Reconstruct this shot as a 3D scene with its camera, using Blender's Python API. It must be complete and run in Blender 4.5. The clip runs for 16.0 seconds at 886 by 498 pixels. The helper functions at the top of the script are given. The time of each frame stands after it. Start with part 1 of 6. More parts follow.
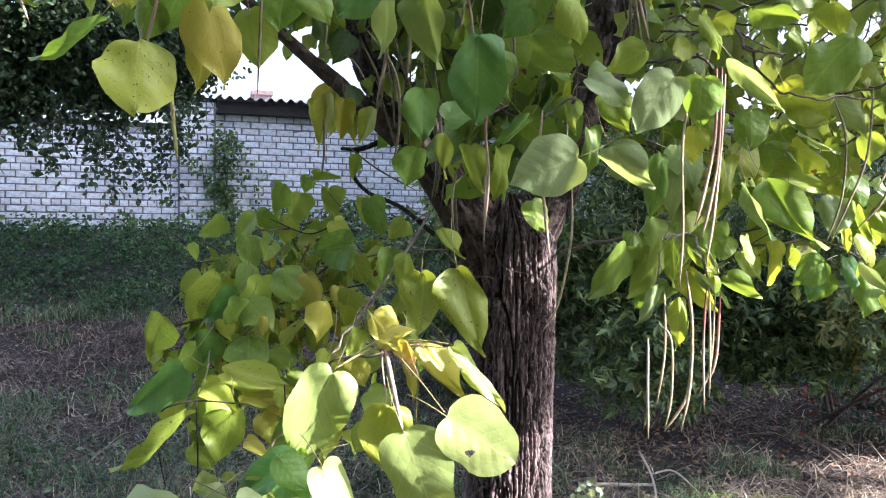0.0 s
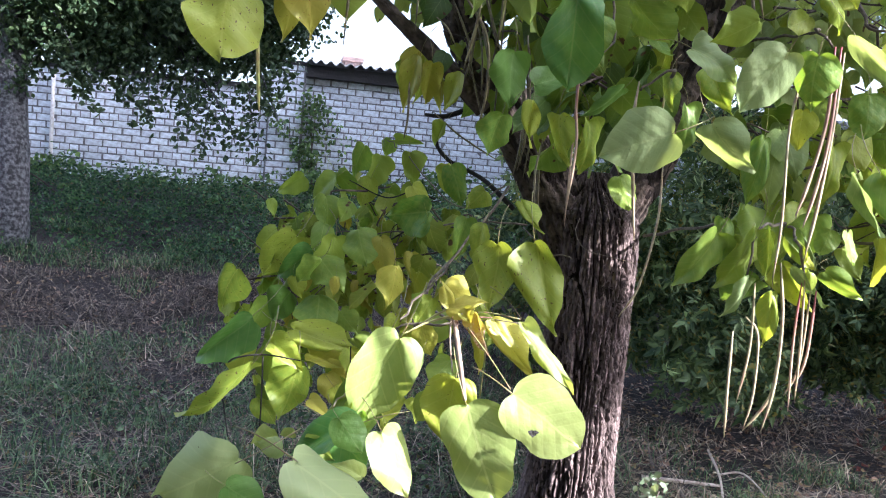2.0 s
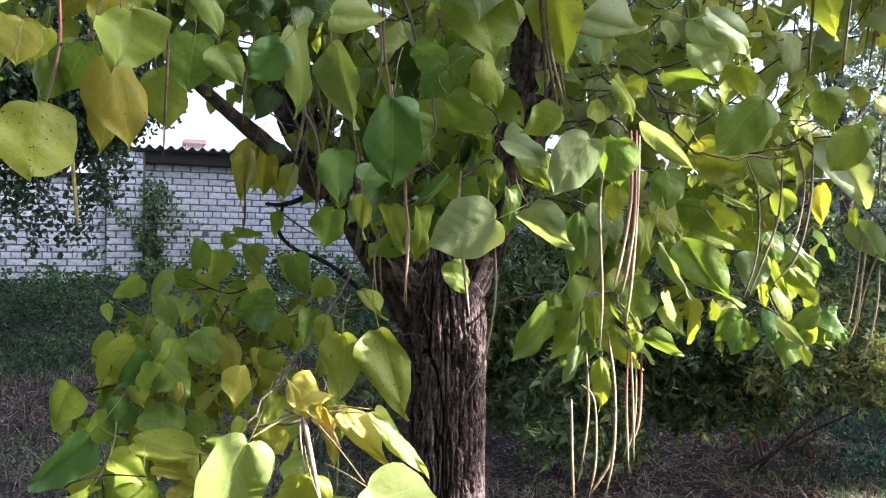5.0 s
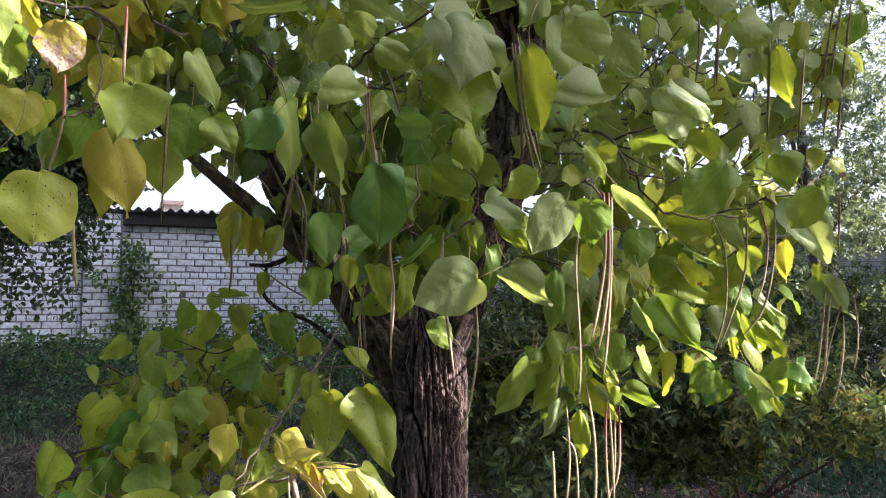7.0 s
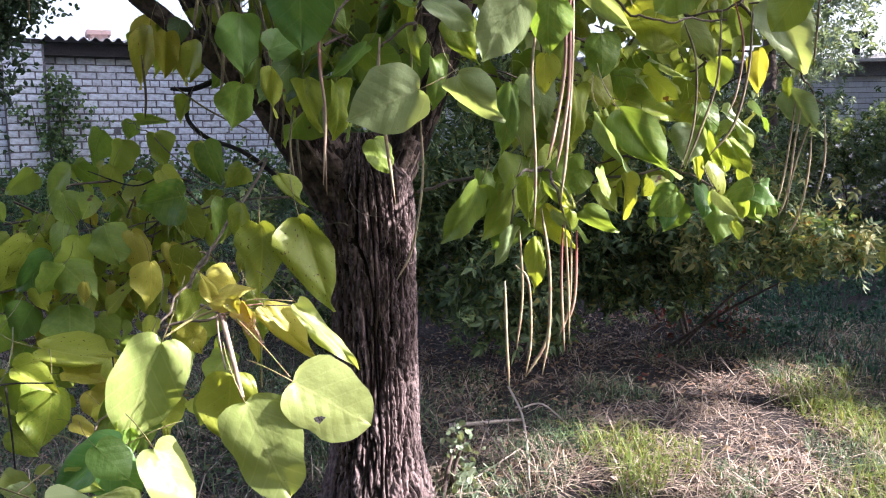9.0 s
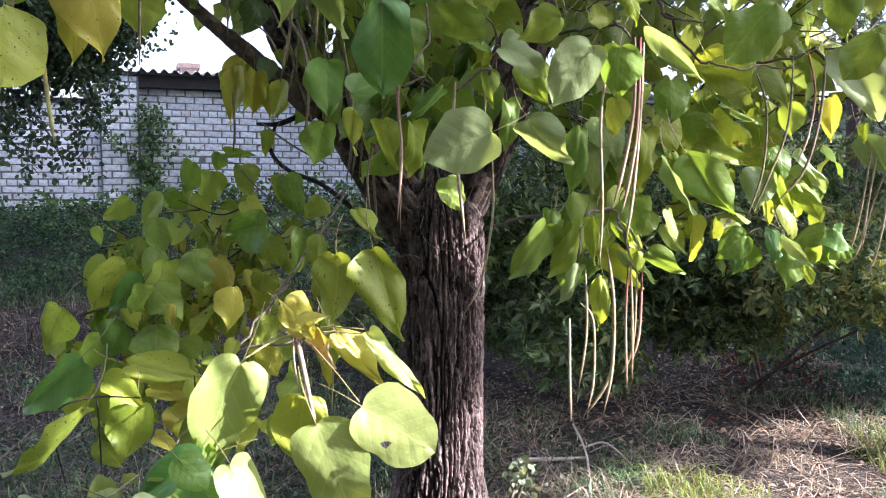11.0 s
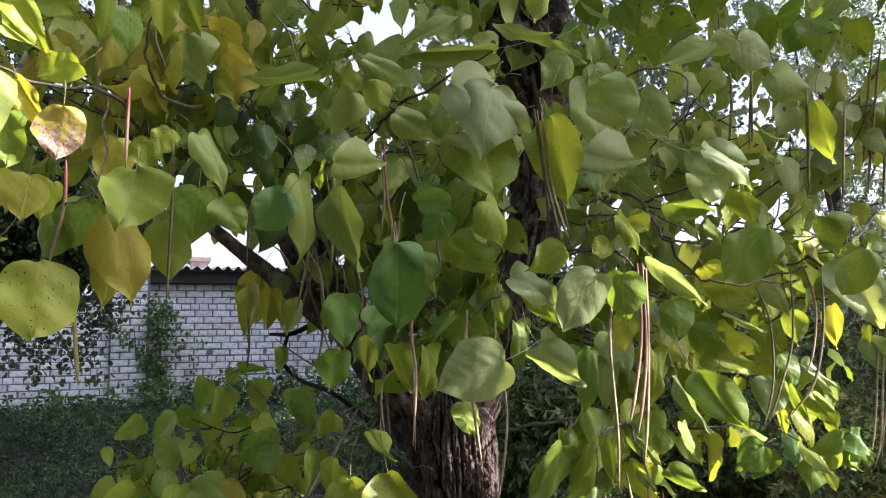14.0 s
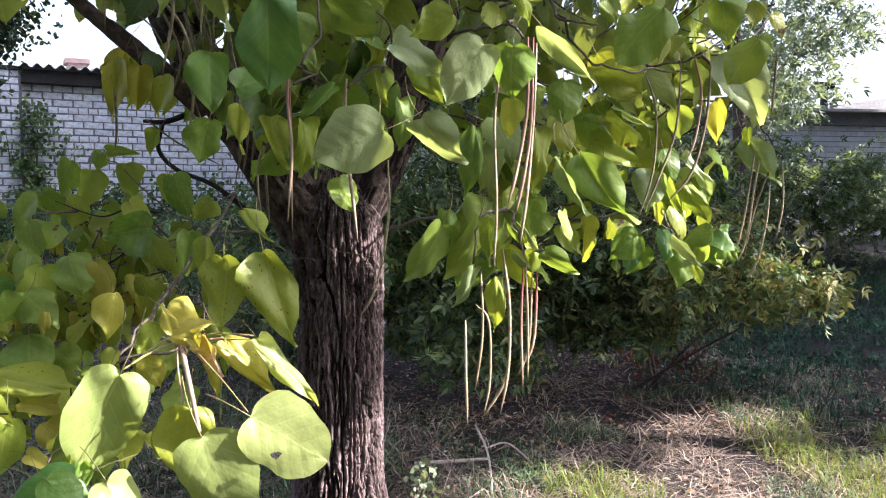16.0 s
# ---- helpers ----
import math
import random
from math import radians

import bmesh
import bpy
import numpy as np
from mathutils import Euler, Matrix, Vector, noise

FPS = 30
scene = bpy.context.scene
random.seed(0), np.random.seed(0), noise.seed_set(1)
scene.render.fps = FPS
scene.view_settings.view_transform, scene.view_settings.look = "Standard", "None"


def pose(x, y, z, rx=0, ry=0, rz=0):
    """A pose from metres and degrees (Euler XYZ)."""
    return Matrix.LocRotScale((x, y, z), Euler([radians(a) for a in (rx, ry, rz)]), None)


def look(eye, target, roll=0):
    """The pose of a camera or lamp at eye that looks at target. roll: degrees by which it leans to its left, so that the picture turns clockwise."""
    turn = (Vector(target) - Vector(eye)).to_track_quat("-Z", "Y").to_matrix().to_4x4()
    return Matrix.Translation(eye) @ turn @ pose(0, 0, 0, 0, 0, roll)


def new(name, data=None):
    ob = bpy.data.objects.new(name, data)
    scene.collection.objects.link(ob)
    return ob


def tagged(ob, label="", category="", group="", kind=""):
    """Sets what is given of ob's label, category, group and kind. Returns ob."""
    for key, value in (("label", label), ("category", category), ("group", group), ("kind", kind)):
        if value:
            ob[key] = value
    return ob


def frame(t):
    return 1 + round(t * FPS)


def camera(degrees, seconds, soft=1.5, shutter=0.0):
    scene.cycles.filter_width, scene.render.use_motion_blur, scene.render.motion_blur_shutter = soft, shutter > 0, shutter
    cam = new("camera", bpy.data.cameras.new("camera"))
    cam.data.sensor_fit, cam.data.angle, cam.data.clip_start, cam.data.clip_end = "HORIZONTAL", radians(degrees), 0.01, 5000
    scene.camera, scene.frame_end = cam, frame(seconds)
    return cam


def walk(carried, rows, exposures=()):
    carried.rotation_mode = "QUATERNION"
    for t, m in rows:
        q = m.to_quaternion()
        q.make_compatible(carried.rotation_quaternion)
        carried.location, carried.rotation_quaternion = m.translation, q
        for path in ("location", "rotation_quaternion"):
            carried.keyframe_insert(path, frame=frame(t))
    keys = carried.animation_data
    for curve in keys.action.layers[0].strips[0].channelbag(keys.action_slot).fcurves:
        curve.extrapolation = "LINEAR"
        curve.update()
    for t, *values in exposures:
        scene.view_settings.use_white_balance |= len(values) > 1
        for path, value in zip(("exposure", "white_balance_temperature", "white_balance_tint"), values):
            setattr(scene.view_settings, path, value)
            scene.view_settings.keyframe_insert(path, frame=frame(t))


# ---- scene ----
cam = camera(58.0, 16.0, soft=1.1)
PATH = [
    (0, (0.066, -0.005, 1.6), (0.665, 1.899, 1.48), 1.2),
    (0.5, (0.074, -0.004, 1.591), (0.674, 1.896, 1.422), 1.3),
    (1, (0.064, 0.015, 1.579), (0.64, 1.924, 1.42), 2.0),
    (1.5, (0.049, 0.036, 1.543), (0.504, 1.974, 1.359), 4.9),
    (2, (0.085, 0.059, 1.574), (0.501, 2.006, 1.387), 5.2),
    (2.5, (0.118, 0.087, 1.607), (0.601, 2.02, 1.431), 3.3),
    (3, (0.148, 0.086, 1.641), (0.741, 1.996, 1.591), 1.7),
    (3.5, (0.154, 0.083, 1.639), (0.833, 1.964, 1.615), 1.0),
    (4, (0.159, 0.069, 1.636), (0.876, 1.936, 1.616), 1.1),
    (6.5, (0.068, -0.053, 1.645), (0.833, 1.792, 1.744), -0.2),
    (7, (0.076, -0.059, 1.639), (0.868, 1.772, 1.782), -0.0),
    (7.5, (0.09, -0.013, 1.611), (0.907, 1.813, 1.607), -0.0),
    (8, (0.143, 0.108, 1.606), (1.034, 1.896, 1.507), 0.7),
    (8.5, (0.169, 0.155, 1.588), (1.045, 1.938, 1.359), -0.6),
    (9, (0.193, 0.141, 1.598), (1.085, 1.911, 1.331), -0.9),
    (9.5, (0.186, 0.125, 1.602), (1.063, 1.905, 1.352), -0.9),
    (12, (0.127, 0.051, 1.647), (0.772, 1.942, 1.567), 0.5),
    (12.5, (0.099, 0.048, 1.69), (0.711, 1.952, 1.722), -0.2),
    (13, (0.094, 0.044, 1.737), (0.66, 1.955, 1.903), -0.9),
    (13.5, (0.102, 0.044, 1.742), (0.685, 1.942, 1.979), -0.8),
    (14, (0.131, 0.04, 1.726), (0.857, 1.886, 1.985), -1.2),
    (14.5, (0.169, 0.068, 1.661), (1.021, 1.873, 1.788), -1.7),
    (15, (0.202, 0.09, 1.62), (1.149, 1.852, 1.595), -1.2),
    (15.5, (0.214, 0.099, 1.608), (1.167, 1.852, 1.472), -0.2),
    (16, (0.211, 0.102, 1.607), (1.161, 1.853, 1.43), 0.6),
]
EXPOSURE = [(0, 2.99, 5680, 19), (2.5, 2.99, 5580, 18), (4, 2.87, 5830, 19), (6.5, 2.58, 6150, 19), (7, 2.51, 6240, 20), (9, 2.61, 5880, 25), (12, 2.9, 5780, 20), (12.5, 2.9, 5760, 20), (13.5, 2.54, 6110, 21), (14.5, 2.46, 6260, 22), (15, 2.6, 6010, 23), (16, 2.64, 5960, 23)]
walk(cam, [(t, look(eye, target, roll)) for t, eye, target, roll in PATH], EXPOSURE)

# ---- light ----
SUN = Vector((0.68, -0.48, 0.55)).normalized()
world = bpy.data.worlds.new("sky")
scene.world = world
world.use_nodes = True
wt = world.node_tree
sky = wt.nodes.new("ShaderNodeTexSky")
sky.sky_type, sky.sun_disc = "NISHITA", False
sky.sun_elevation = math.asin(SUN.z)
sky.sun_rotation = math.atan2(SUN.x, SUN.y)
sky.dust_density, sky.air_density, sky.ozone_density = 5.0, 1.0, 2.0
haze = wt.nodes.new("ShaderNodeHueSaturation")
haze.inputs["Saturation"].default_value = 0.6
wt.links.new(sky.outputs[0], haze.inputs["Color"])
wt.links.new(haze.outputs[0], wt.nodes["Background"].inputs[0])
wt.nodes["Background"].inputs[1].default_value = 0.095
sun = new("sun", bpy.data.lights.new("sun", "SUN"))
sun.data.energy, sun.data.angle, sun.data.color = 3.7, radians(0.6), (1.0, 0.92, 0.78)
sun.matrix_world = look(SUN * 40, (0, 0, 0))


# ---- materials ----
def node(tree, kind, **values):
    n = tree.nodes.new("ShaderNode" + kind)
    for key, value in values.items():
        n.inputs[key.replace("_", " ")].default_value = value
    return n


def mixed(tree, fac, a, b, mode="MIX"):
    """A colour mix of a and b, each a colour or a socket."""
    n = tree.nodes.new("ShaderNodeMix")
    n.data_type, n.blend_type = "RGBA", mode
    for slot, value in ((0, fac), (6, a), (7, b)):
        if isinstance(value, bpy.types.NodeSocket):
            tree.links.new(value, n.inputs[slot])
        else:
            n.inputs[slot].default_value = value if slot == 0 else (*value, 1)
    return n.outputs[2]


def noisy(tree, scale, detail=4.0, low=0.35, high=0.65, where=None, stretch=None):
    """Noise between 0 and 1 with raised contrast, on object coordinates."""
    if where is None:
        where = tree.nodes.new("ShaderNodeTexCoord").outputs["Object"]
    if stretch:
        m = node(tree, "Mapping", Scale=stretch)
        tree.links.new(where, m.inputs["Vector"])
        where = m.outputs[0]
    n = node(tree, "TexNoise", Scale=scale, Detail=detail)
    tree.links.new(where, n.inputs["Vector"])
    r = tree.nodes.new("ShaderNodeMapRange")
    r.inputs[1].default_value, r.inputs[2].default_value = low, high
    tree.links.new(n.outputs[0], r.inputs[0])
    return r.outputs[0]


def chance(tree, island=False):
    if island:
        return tree.nodes.new("ShaderNodeNewGeometry").outputs["Random Per Island"]
    return tree.nodes.new("ShaderNodeObjectInfo").outputs["Random"]


def maths(tree, kind, a, b=0.0):
    n = tree.nodes.new("ShaderNodeMath")
    n.operation = kind
    for slot, value in ((0, a), (1, b)):
        if isinstance(value, bpy.types.NodeSocket):
            tree.links.new(value, n.inputs[slot])
        else:
            n.inputs[slot].default_value = value
    return n.outputs[0]


def blank(name):
    m = bpy.data.materials.new(name)
    m.use_nodes = True
    return m, m.node_tree, m.node_tree.nodes["Principled BSDF"]


def bumped(tree, shader, height, strength, distance):
    b = node(tree, "Bump", Strength=strength, Distance=distance)
    tree.links.new(height, b.inputs["Height"])
    tree.links.new(b.outputs[0], shader.inputs["Normal"])


def rough_stuff(name, a, b, c, coarse, fine, rough=0.85, relief=0.01, stretch=None, spread=None, island=False):
    """A matt surface: two colours by coarse noise, a third by fine noise, relief by the fine noise, an optional spread of tone piece by piece."""
    m, tree, s = blank(name)
    big, small = noisy(tree, coarse, 3, stretch=stretch), noisy(tree, fine, 6, 0.4, 0.7, stretch=stretch)
    colour = mixed(tree, small, mixed(tree, big, a, b), c)
    if spread:
        colour = mixed(tree, chance(tree, island), colour, spread, "MULTIPLY")
    tree.links.new(colour, s.inputs["Base Color"])
    s.inputs["Roughness"].default_value = rough
    bumped(tree, s, small, 0.7, relief)
    return m


def leafy(name, a, b, vein, spot, through_light=0.46, island=False, rough=0.43, spots=0.68, veins=True, withered=None):
    """A leaf: tone by chance, blotches, pale veins along its own length and width, dark specks, light that passes through."""
    m, tree, s = blank(name)
    uv = tree.nodes.new("ShaderNodeUVMap").outputs[0]
    xyz = tree.nodes.new("ShaderNodeSeparateXYZ")
    tree.links.new(uv, xyz.inputs[0])
    across = maths(tree, "ABSOLUTE", maths(tree, "SUBTRACT", xyz.outputs[0], 0.5))
    run = maths(tree, "FRACT", maths(tree, "MULTIPLY", maths(tree, "SUBTRACT", xyz.outputs[1], maths(tree, "MULTIPLY", across, 0.7)), 5.5))
    side = maths(tree, "LESS_THAN", maths(tree, "ABSOLUTE", maths(tree, "SUBTRACT", run, 0.5)), 0.06)
    rib = maths(tree, "LESS_THAN", across, 0.016)
    lines = maths(tree, "MAXIMUM", maths(tree, "MULTIPLY", side, 0.5), rib)
    c = mixed(tree, chance(tree, island) if veins else maths(tree, "POWER", chance(tree, island), 2.2), a, b)
    c = mixed(tree, maths(tree, "MULTIPLY", noisy(tree, 9, 3, where=uv if not island else None), 0.45 if veins else 0.2), c, b)
    if veins:
        c = mixed(tree, maths(tree, "MULTIPLY", lines, 0.32), c, vein)
    c = mixed(tree, noisy(tree, 22, 2, spots, spots + 0.03), c, spot)
    if withered:
        ragged = maths(tree, "ADD", xyz.outputs[1], maths(tree, "MULTIPLY", noisy(tree, 6, 4, where=uv), 0.5))
        c = mixed(tree, maths(tree, "GREATER_THAN", ragged, 0.72), c, mixed(tree, noisy(tree, 16, 5, where=uv), withered, (0.60, 0.52, 0.46)))
    tree.links.new(c, s.inputs["Base Color"])
    s.inputs["Roughness"].default_value = rough
    s.inputs["Specular IOR Level"].default_value = 0.5 if veins else 0.3
    glow = tree.nodes.new("ShaderNodeBsdfTranslucent")
    warm = mixed(tree, 1.0, c, (1.2, 1.12, 0.55), "MULTIPLY")
    tree.links.new(warm, glow.inputs[0])
    mix = tree.nodes.new("ShaderNodeMixShader")
    mix.inputs[0].default_value = through_light
    tree.links.new(s.outputs[0], mix.inputs[1])
    tree.links.new(glow.outputs[0], mix.inputs[2])
    tree.links.new(mix.outputs[0], tree.nodes["Material Output"].inputs[0])
    if veins:
        bumped(tree, s, maths(tree, "SUBTRACT", maths(tree, "ADD", noisy(tree, 7, 3, where=uv), maths(tree, "MULTIPLY", maths(tree, "ABSOLUTE", maths(tree, "SUBTRACT", run, 0.5)), 1.2)), lines), 0.21, 0.005)
    return m


BROWN = (0.09, 0.05, 0.02)
# tones also carry light: d shade, s sunlight, w a pale sky sheen
LEAF = {
    "g": ((0.125, 0.26, 0.045), (0.285, 0.37, 0.062), (0.36, 0.44, 0.13), BROWN),
    "d": ((0.075, 0.205, 0.05), (0.145, 0.265, 0.062), (0.24, 0.35, 0.13), BROWN),
    "l": ((0.22, 0.335, 0.045), (0.38, 0.43, 0.058), (0.50, 0.52, 0.14), BROWN),
    "y": ((0.37, 0.39, 0.06), (0.48, 0.45, 0.085), (0.62, 0.52, 0.14), (0.171, 0.07, 0.02)),
    "s": ((0.25, 0.34, 0.095), (0.33, 0.395, 0.13), (0.54, 0.58, 0.25), BROWN),
    "w": ((0.23, 0.335, 0.15), (0.33, 0.41, 0.20), (0.46, 0.52, 0.27), BROWN),
    "u": ((0.20, 0.305, 0.095), (0.32, 0.405, 0.125), (0.38, 0.46, 0.20), BROWN),
    "p": ((0.235, 0.325, 0.05), (0.345, 0.40, 0.06), (0.48, 0.50, 0.14), (0.10, 0.05, 0.025)),
    "n": ((0.48, 0.43, 0.10), (0.42, 0.33, 0.09), (0.3, 0.14, 0.06), (0.15, 0.05, 0.03)),
}
leaf_mat = {k: leafy("leaf_" + k, *v, spots=0.665 if k == "p" else 0.70 if k in "ly" else 0.76) for k, v in LEAF.items()}
leaf_mat["n"] = leafy("leaf_n", *LEAF["n"], spots=0.75, withered=(0.26, 0.13, 0.09))
# d is darker still here, inner leaves having shade in their colour
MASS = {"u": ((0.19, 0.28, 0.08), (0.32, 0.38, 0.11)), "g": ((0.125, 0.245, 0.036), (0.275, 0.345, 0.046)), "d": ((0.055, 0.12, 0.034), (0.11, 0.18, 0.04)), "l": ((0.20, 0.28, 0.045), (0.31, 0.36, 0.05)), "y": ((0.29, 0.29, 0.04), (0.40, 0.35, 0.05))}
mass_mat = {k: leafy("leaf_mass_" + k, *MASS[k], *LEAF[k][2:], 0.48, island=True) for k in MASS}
stalk_mat = rough_stuff("leaf_stalk", (0.15, 0.20, 0.06), (0.21, 0.21, 0.07), (0.22, 0.10, 0.07), 8, 40, 0.5, 0.001)
pale_stalk_mat = rough_stuff("pale_stalk", (0.44, 0.44, 0.16), (0.50, 0.46, 0.20), (0.36, 0.28, 0.12), 8, 40, 0.5, 0.001)
hub_mat = rough_stuff("cream_stem", (0.27, 0.21, 0.15), (0.35, 0.28, 0.20), (0.22, 0.14, 0.11), 14, 60, 0.6, 0.001)
red_stalk_mat = rough_stuff("red_stalk", (0.28, 0.12, 0.09), (0.34, 0.20, 0.12), (0.2, 0.08, 0.06), 14, 60, 0.55, 0.001)
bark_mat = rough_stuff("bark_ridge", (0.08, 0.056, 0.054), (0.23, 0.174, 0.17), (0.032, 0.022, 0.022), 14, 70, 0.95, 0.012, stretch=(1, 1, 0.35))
# dark furrow bark, with the shade of the crevices put into its colour
furrow_shade_mat = rough_stuff("bark_furrow_shade", (0.026, 0.017, 0.016), (0.045, 0.03, 0.028), (0.014, 0.01, 0.01), 14, 70, 0.95, 0.012, stretch=(1, 1, 0.35))
dark_bark_mat = rough_stuff("dark_bark", (0.02, 0.018, 0.017), (0.034, 0.029, 0.027), (0.014, 0.012, 0.012), 6, 40, 0.95, 0.01)
grey_bark_mat = rough_stuff("grey_bark", (0.020, 0.020, 0.024), (0.036, 0.036, 0.042), (0.17, 0.175, 0.19), 10, 30, 0.95, 0.012)
limb_mat = rough_stuff("limb_bark", (0.075, 0.056, 0.047), (0.145, 0.110, 0.092), (0.034, 0.025, 0.021), 7, 40, 0.95, 0.006)
twig_mat = rough_stuff("twig_bark", (0.15, 0.125, 0.095), (0.22, 0.185, 0.145), (0.08, 0.06, 0.05), 9, 60, 0.85, 0.002)
brown_twig_mat = rough_stuff("brown_twig", (0.075, 0.058, 0.042), (0.12, 0.092, 0.065), (0.04, 0.03, 0.024), 9, 60, 0.85, 0.002)
pod_mat = {
    "p": rough_stuff("pod_tan", (0.34, 0.30, 0.19), (0.28, 0.25, 0.13), (0.2, 0.12, 0.08), 12, 60, 0.5, 0.001),
    "b": rough_stuff("pod_brown", (0.11, 0.10, 0.045), (0.18, 0.155, 0.065), (0.07, 0.045, 0.03), 9, 50, 0.5, 0.001),
    "g": rough_stuff("pod_green", (0.24, 0.27, 0.07), (0.32, 0.30, 0.09), (0.20, 0.14, 0.06), 9, 50, 0.5, 0.001),
}


def two_tone_pod():
    """A pod that is wine red at its stalk end and fades to tan at its tip."""
    m, tree, s = blank("pod_red")
    xyz = tree.nodes.new("ShaderNodeSeparateXYZ")
    tree.links.new(tree.nodes.new("ShaderNodeTexCoord").outputs["Generated"], xyz.inputs[0])
    r = tree.nodes.new("ShaderNodeMapRange")
    r.inputs[1].default_value, r.inputs[2].default_value = 0.35, 0.85
    tree.links.new(xyz.outputs[2], r.inputs[0])
    grain = noisy(tree, 40, 4)
    c = mixed(tree, r.outputs[0], mixed(tree, grain, (0.36, 0.28, 0.19), (0.27, 0.17, 0.12)), mixed(tree, grain, (0.15, 0.02, 0.03), (0.24, 0.06, 0.06)))
    tree.links.new(c, s.inputs["Base Color"])
    s.inputs["Roughness"].default_value = 0.5
    bumped(tree, s, grain, 0.5, 0.001)
    return m


pod_mat["r"] = two_tone_pod()
brick_mat = rough_stuff("white_brick", (0.77, 0.85, 0.93), (0.67, 0.73, 0.80), (0.50, 0.54, 0.59), 3.5, 24, 0.9, 0.004, spread=(0.76, 0.75, 0.77))
brick_rest_mat = rough_stuff("white_brick_rest", (0.77, 0.85, 0.93), (0.67, 0.73, 0.80), (0.50, 0.54, 0.59), 3.5, 24, 0.9, 0.004, spread=(0.76, 0.75, 0.77), island=True)
# brick of the far wall, lightened in colour for the glare over it
far_haze_brick_mat = rough_stuff("far_haze_pale_brick", (0.74, 0.77, 0.83), (0.68, 0.71, 0.77), (0.6, 0.62, 0.68), 5, 30, 0.9, 0.003, spread=(0.8, 0.8, 0.8), island=True)
mortar_mat = rough_stuff("mortar", (0.15, 0.15, 0.165), (0.20, 0.195, 0.21), (0.10, 0.10, 0.11), 4, 60, 0.95, 0.004)
plinth_mat = rough_stuff("plinth_concrete", (0.17, 0.17, 0.19), (0.23, 0.23, 0.24), (0.10, 0.10, 0.11), 3, 40, 0.95, 0.006)
tar_mat = rough_stuff("tarred_board", (0.014, 0.013, 0.016), (0.024, 0.022, 0.024), (0.008, 0.008, 0.009), 4, 40, 0.8, 0.004)
sheet_mat = rough_stuff("fibre_cement", (0.55, 0.55, 0.54), (0.46, 0.46, 0.45), (0.36, 0.36, 0.35), 2, 30, 0.9, 0.004)
pale_mat = rough_stuff("pale_render", (0.66, 0.62, 0.58), (0.60, 0.52, 0.48), (0.54, 0.50, 0.48), 1, 20, 0.9, 0.003)
pink_mat = rough_stuff("pink_render", (0.60, 0.42, 0.36), (0.55, 0.40, 0.36), (0.45, 0.32, 0.28), 1, 20, 0.9, 0.003)
pipe_mat = rough_stuff("painted_pipe", (0.75, 0.74, 0.74), (0.68, 0.67, 0.66), (0.5, 0.46, 0.42), 4, 30, 0.5, 0.001)
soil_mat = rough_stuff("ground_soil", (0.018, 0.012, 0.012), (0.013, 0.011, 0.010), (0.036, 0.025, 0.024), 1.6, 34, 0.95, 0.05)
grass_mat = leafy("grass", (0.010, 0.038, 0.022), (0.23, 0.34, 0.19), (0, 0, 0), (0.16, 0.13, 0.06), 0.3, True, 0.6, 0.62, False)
# wall and yard grass hold shade in their dark colours, fresh grass sunlight
shade_wall_grass_mat = leafy("shade_wall_grass", (0.009, 0.036, 0.021), (0.095, 0.195, 0.082), (0, 0, 0), (0.14, 0.12, 0.06), 0.3, True, 0.6, 0.62, False)
shade_yard_grass_mat = leafy("yard_grass", (0.010, 0.042, 0.030), (0.078, 0.18, 0.11), (0, 0, 0), (0.08, 0.09, 0.05), 0.3, True, 0.6, 0.66, False)
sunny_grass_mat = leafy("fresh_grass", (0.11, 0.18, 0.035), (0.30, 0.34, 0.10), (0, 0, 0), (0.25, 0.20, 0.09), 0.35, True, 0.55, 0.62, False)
straw_mat = leafy("dry_straw", (0.09, 0.062, 0.05), (0.66, 0.55, 0.45), (0, 0, 0), (0.10, 0.07, 0.05), 0.15, True, 0.7, 0.6, False)
dead_grass_mat = leafy("dead_grass", (0.028, 0.022, 0.022), (0.26, 0.22, 0.195), (0, 0, 0), (0.10, 0.08, 0.07), 0.15, True, 0.8, 0.6, False)
litter_mat = leafy("dry_leaves", (0.055, 0.030, 0.024), (0.42, 0.27, 0.21), (0, 0, 0), (0.30, 0.22, 0.12), 0.2, True, 0.7, 0.55, False)
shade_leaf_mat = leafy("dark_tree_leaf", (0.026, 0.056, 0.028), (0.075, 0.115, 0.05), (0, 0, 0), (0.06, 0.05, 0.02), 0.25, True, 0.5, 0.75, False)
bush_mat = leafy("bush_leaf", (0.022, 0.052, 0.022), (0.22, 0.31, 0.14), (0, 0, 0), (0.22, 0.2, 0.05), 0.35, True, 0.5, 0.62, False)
bush_gold_mat = leafy("bush_leaf_turning", (0.11, 0.15, 0.05), (0.42, 0.41, 0.18), (0, 0, 0), (0.25, 0.15, 0.05), 0.35, True, 0.5, 0.62, False)
# far leaves, their green paled and blued with painted-in haze
airy_haze_mat = leafy("airy_tree_leaf_hazed", (0.13, 0.19, 0.15), (0.30, 0.38, 0.31), (0, 0, 0), (0.28, 0.22, 0.06), 0.4, True, 0.5, 0.68, False)
vine_mat = leafy("vine_leaf", (0.04, 0.09, 0.036), (0.18, 0.29, 0.10), (0, 0, 0), (0.2, 0.14, 0.07), 0.3, True, 0.5, 0.66, False)
weed_mat = leafy("pale_weed_leaf", (0.13, 0.18, 0.11), (0.30, 0.36, 0.25), (0, 0, 0), (0.2, 0.2, 0.1), 0.3, True, 0.5, 0.7, False)
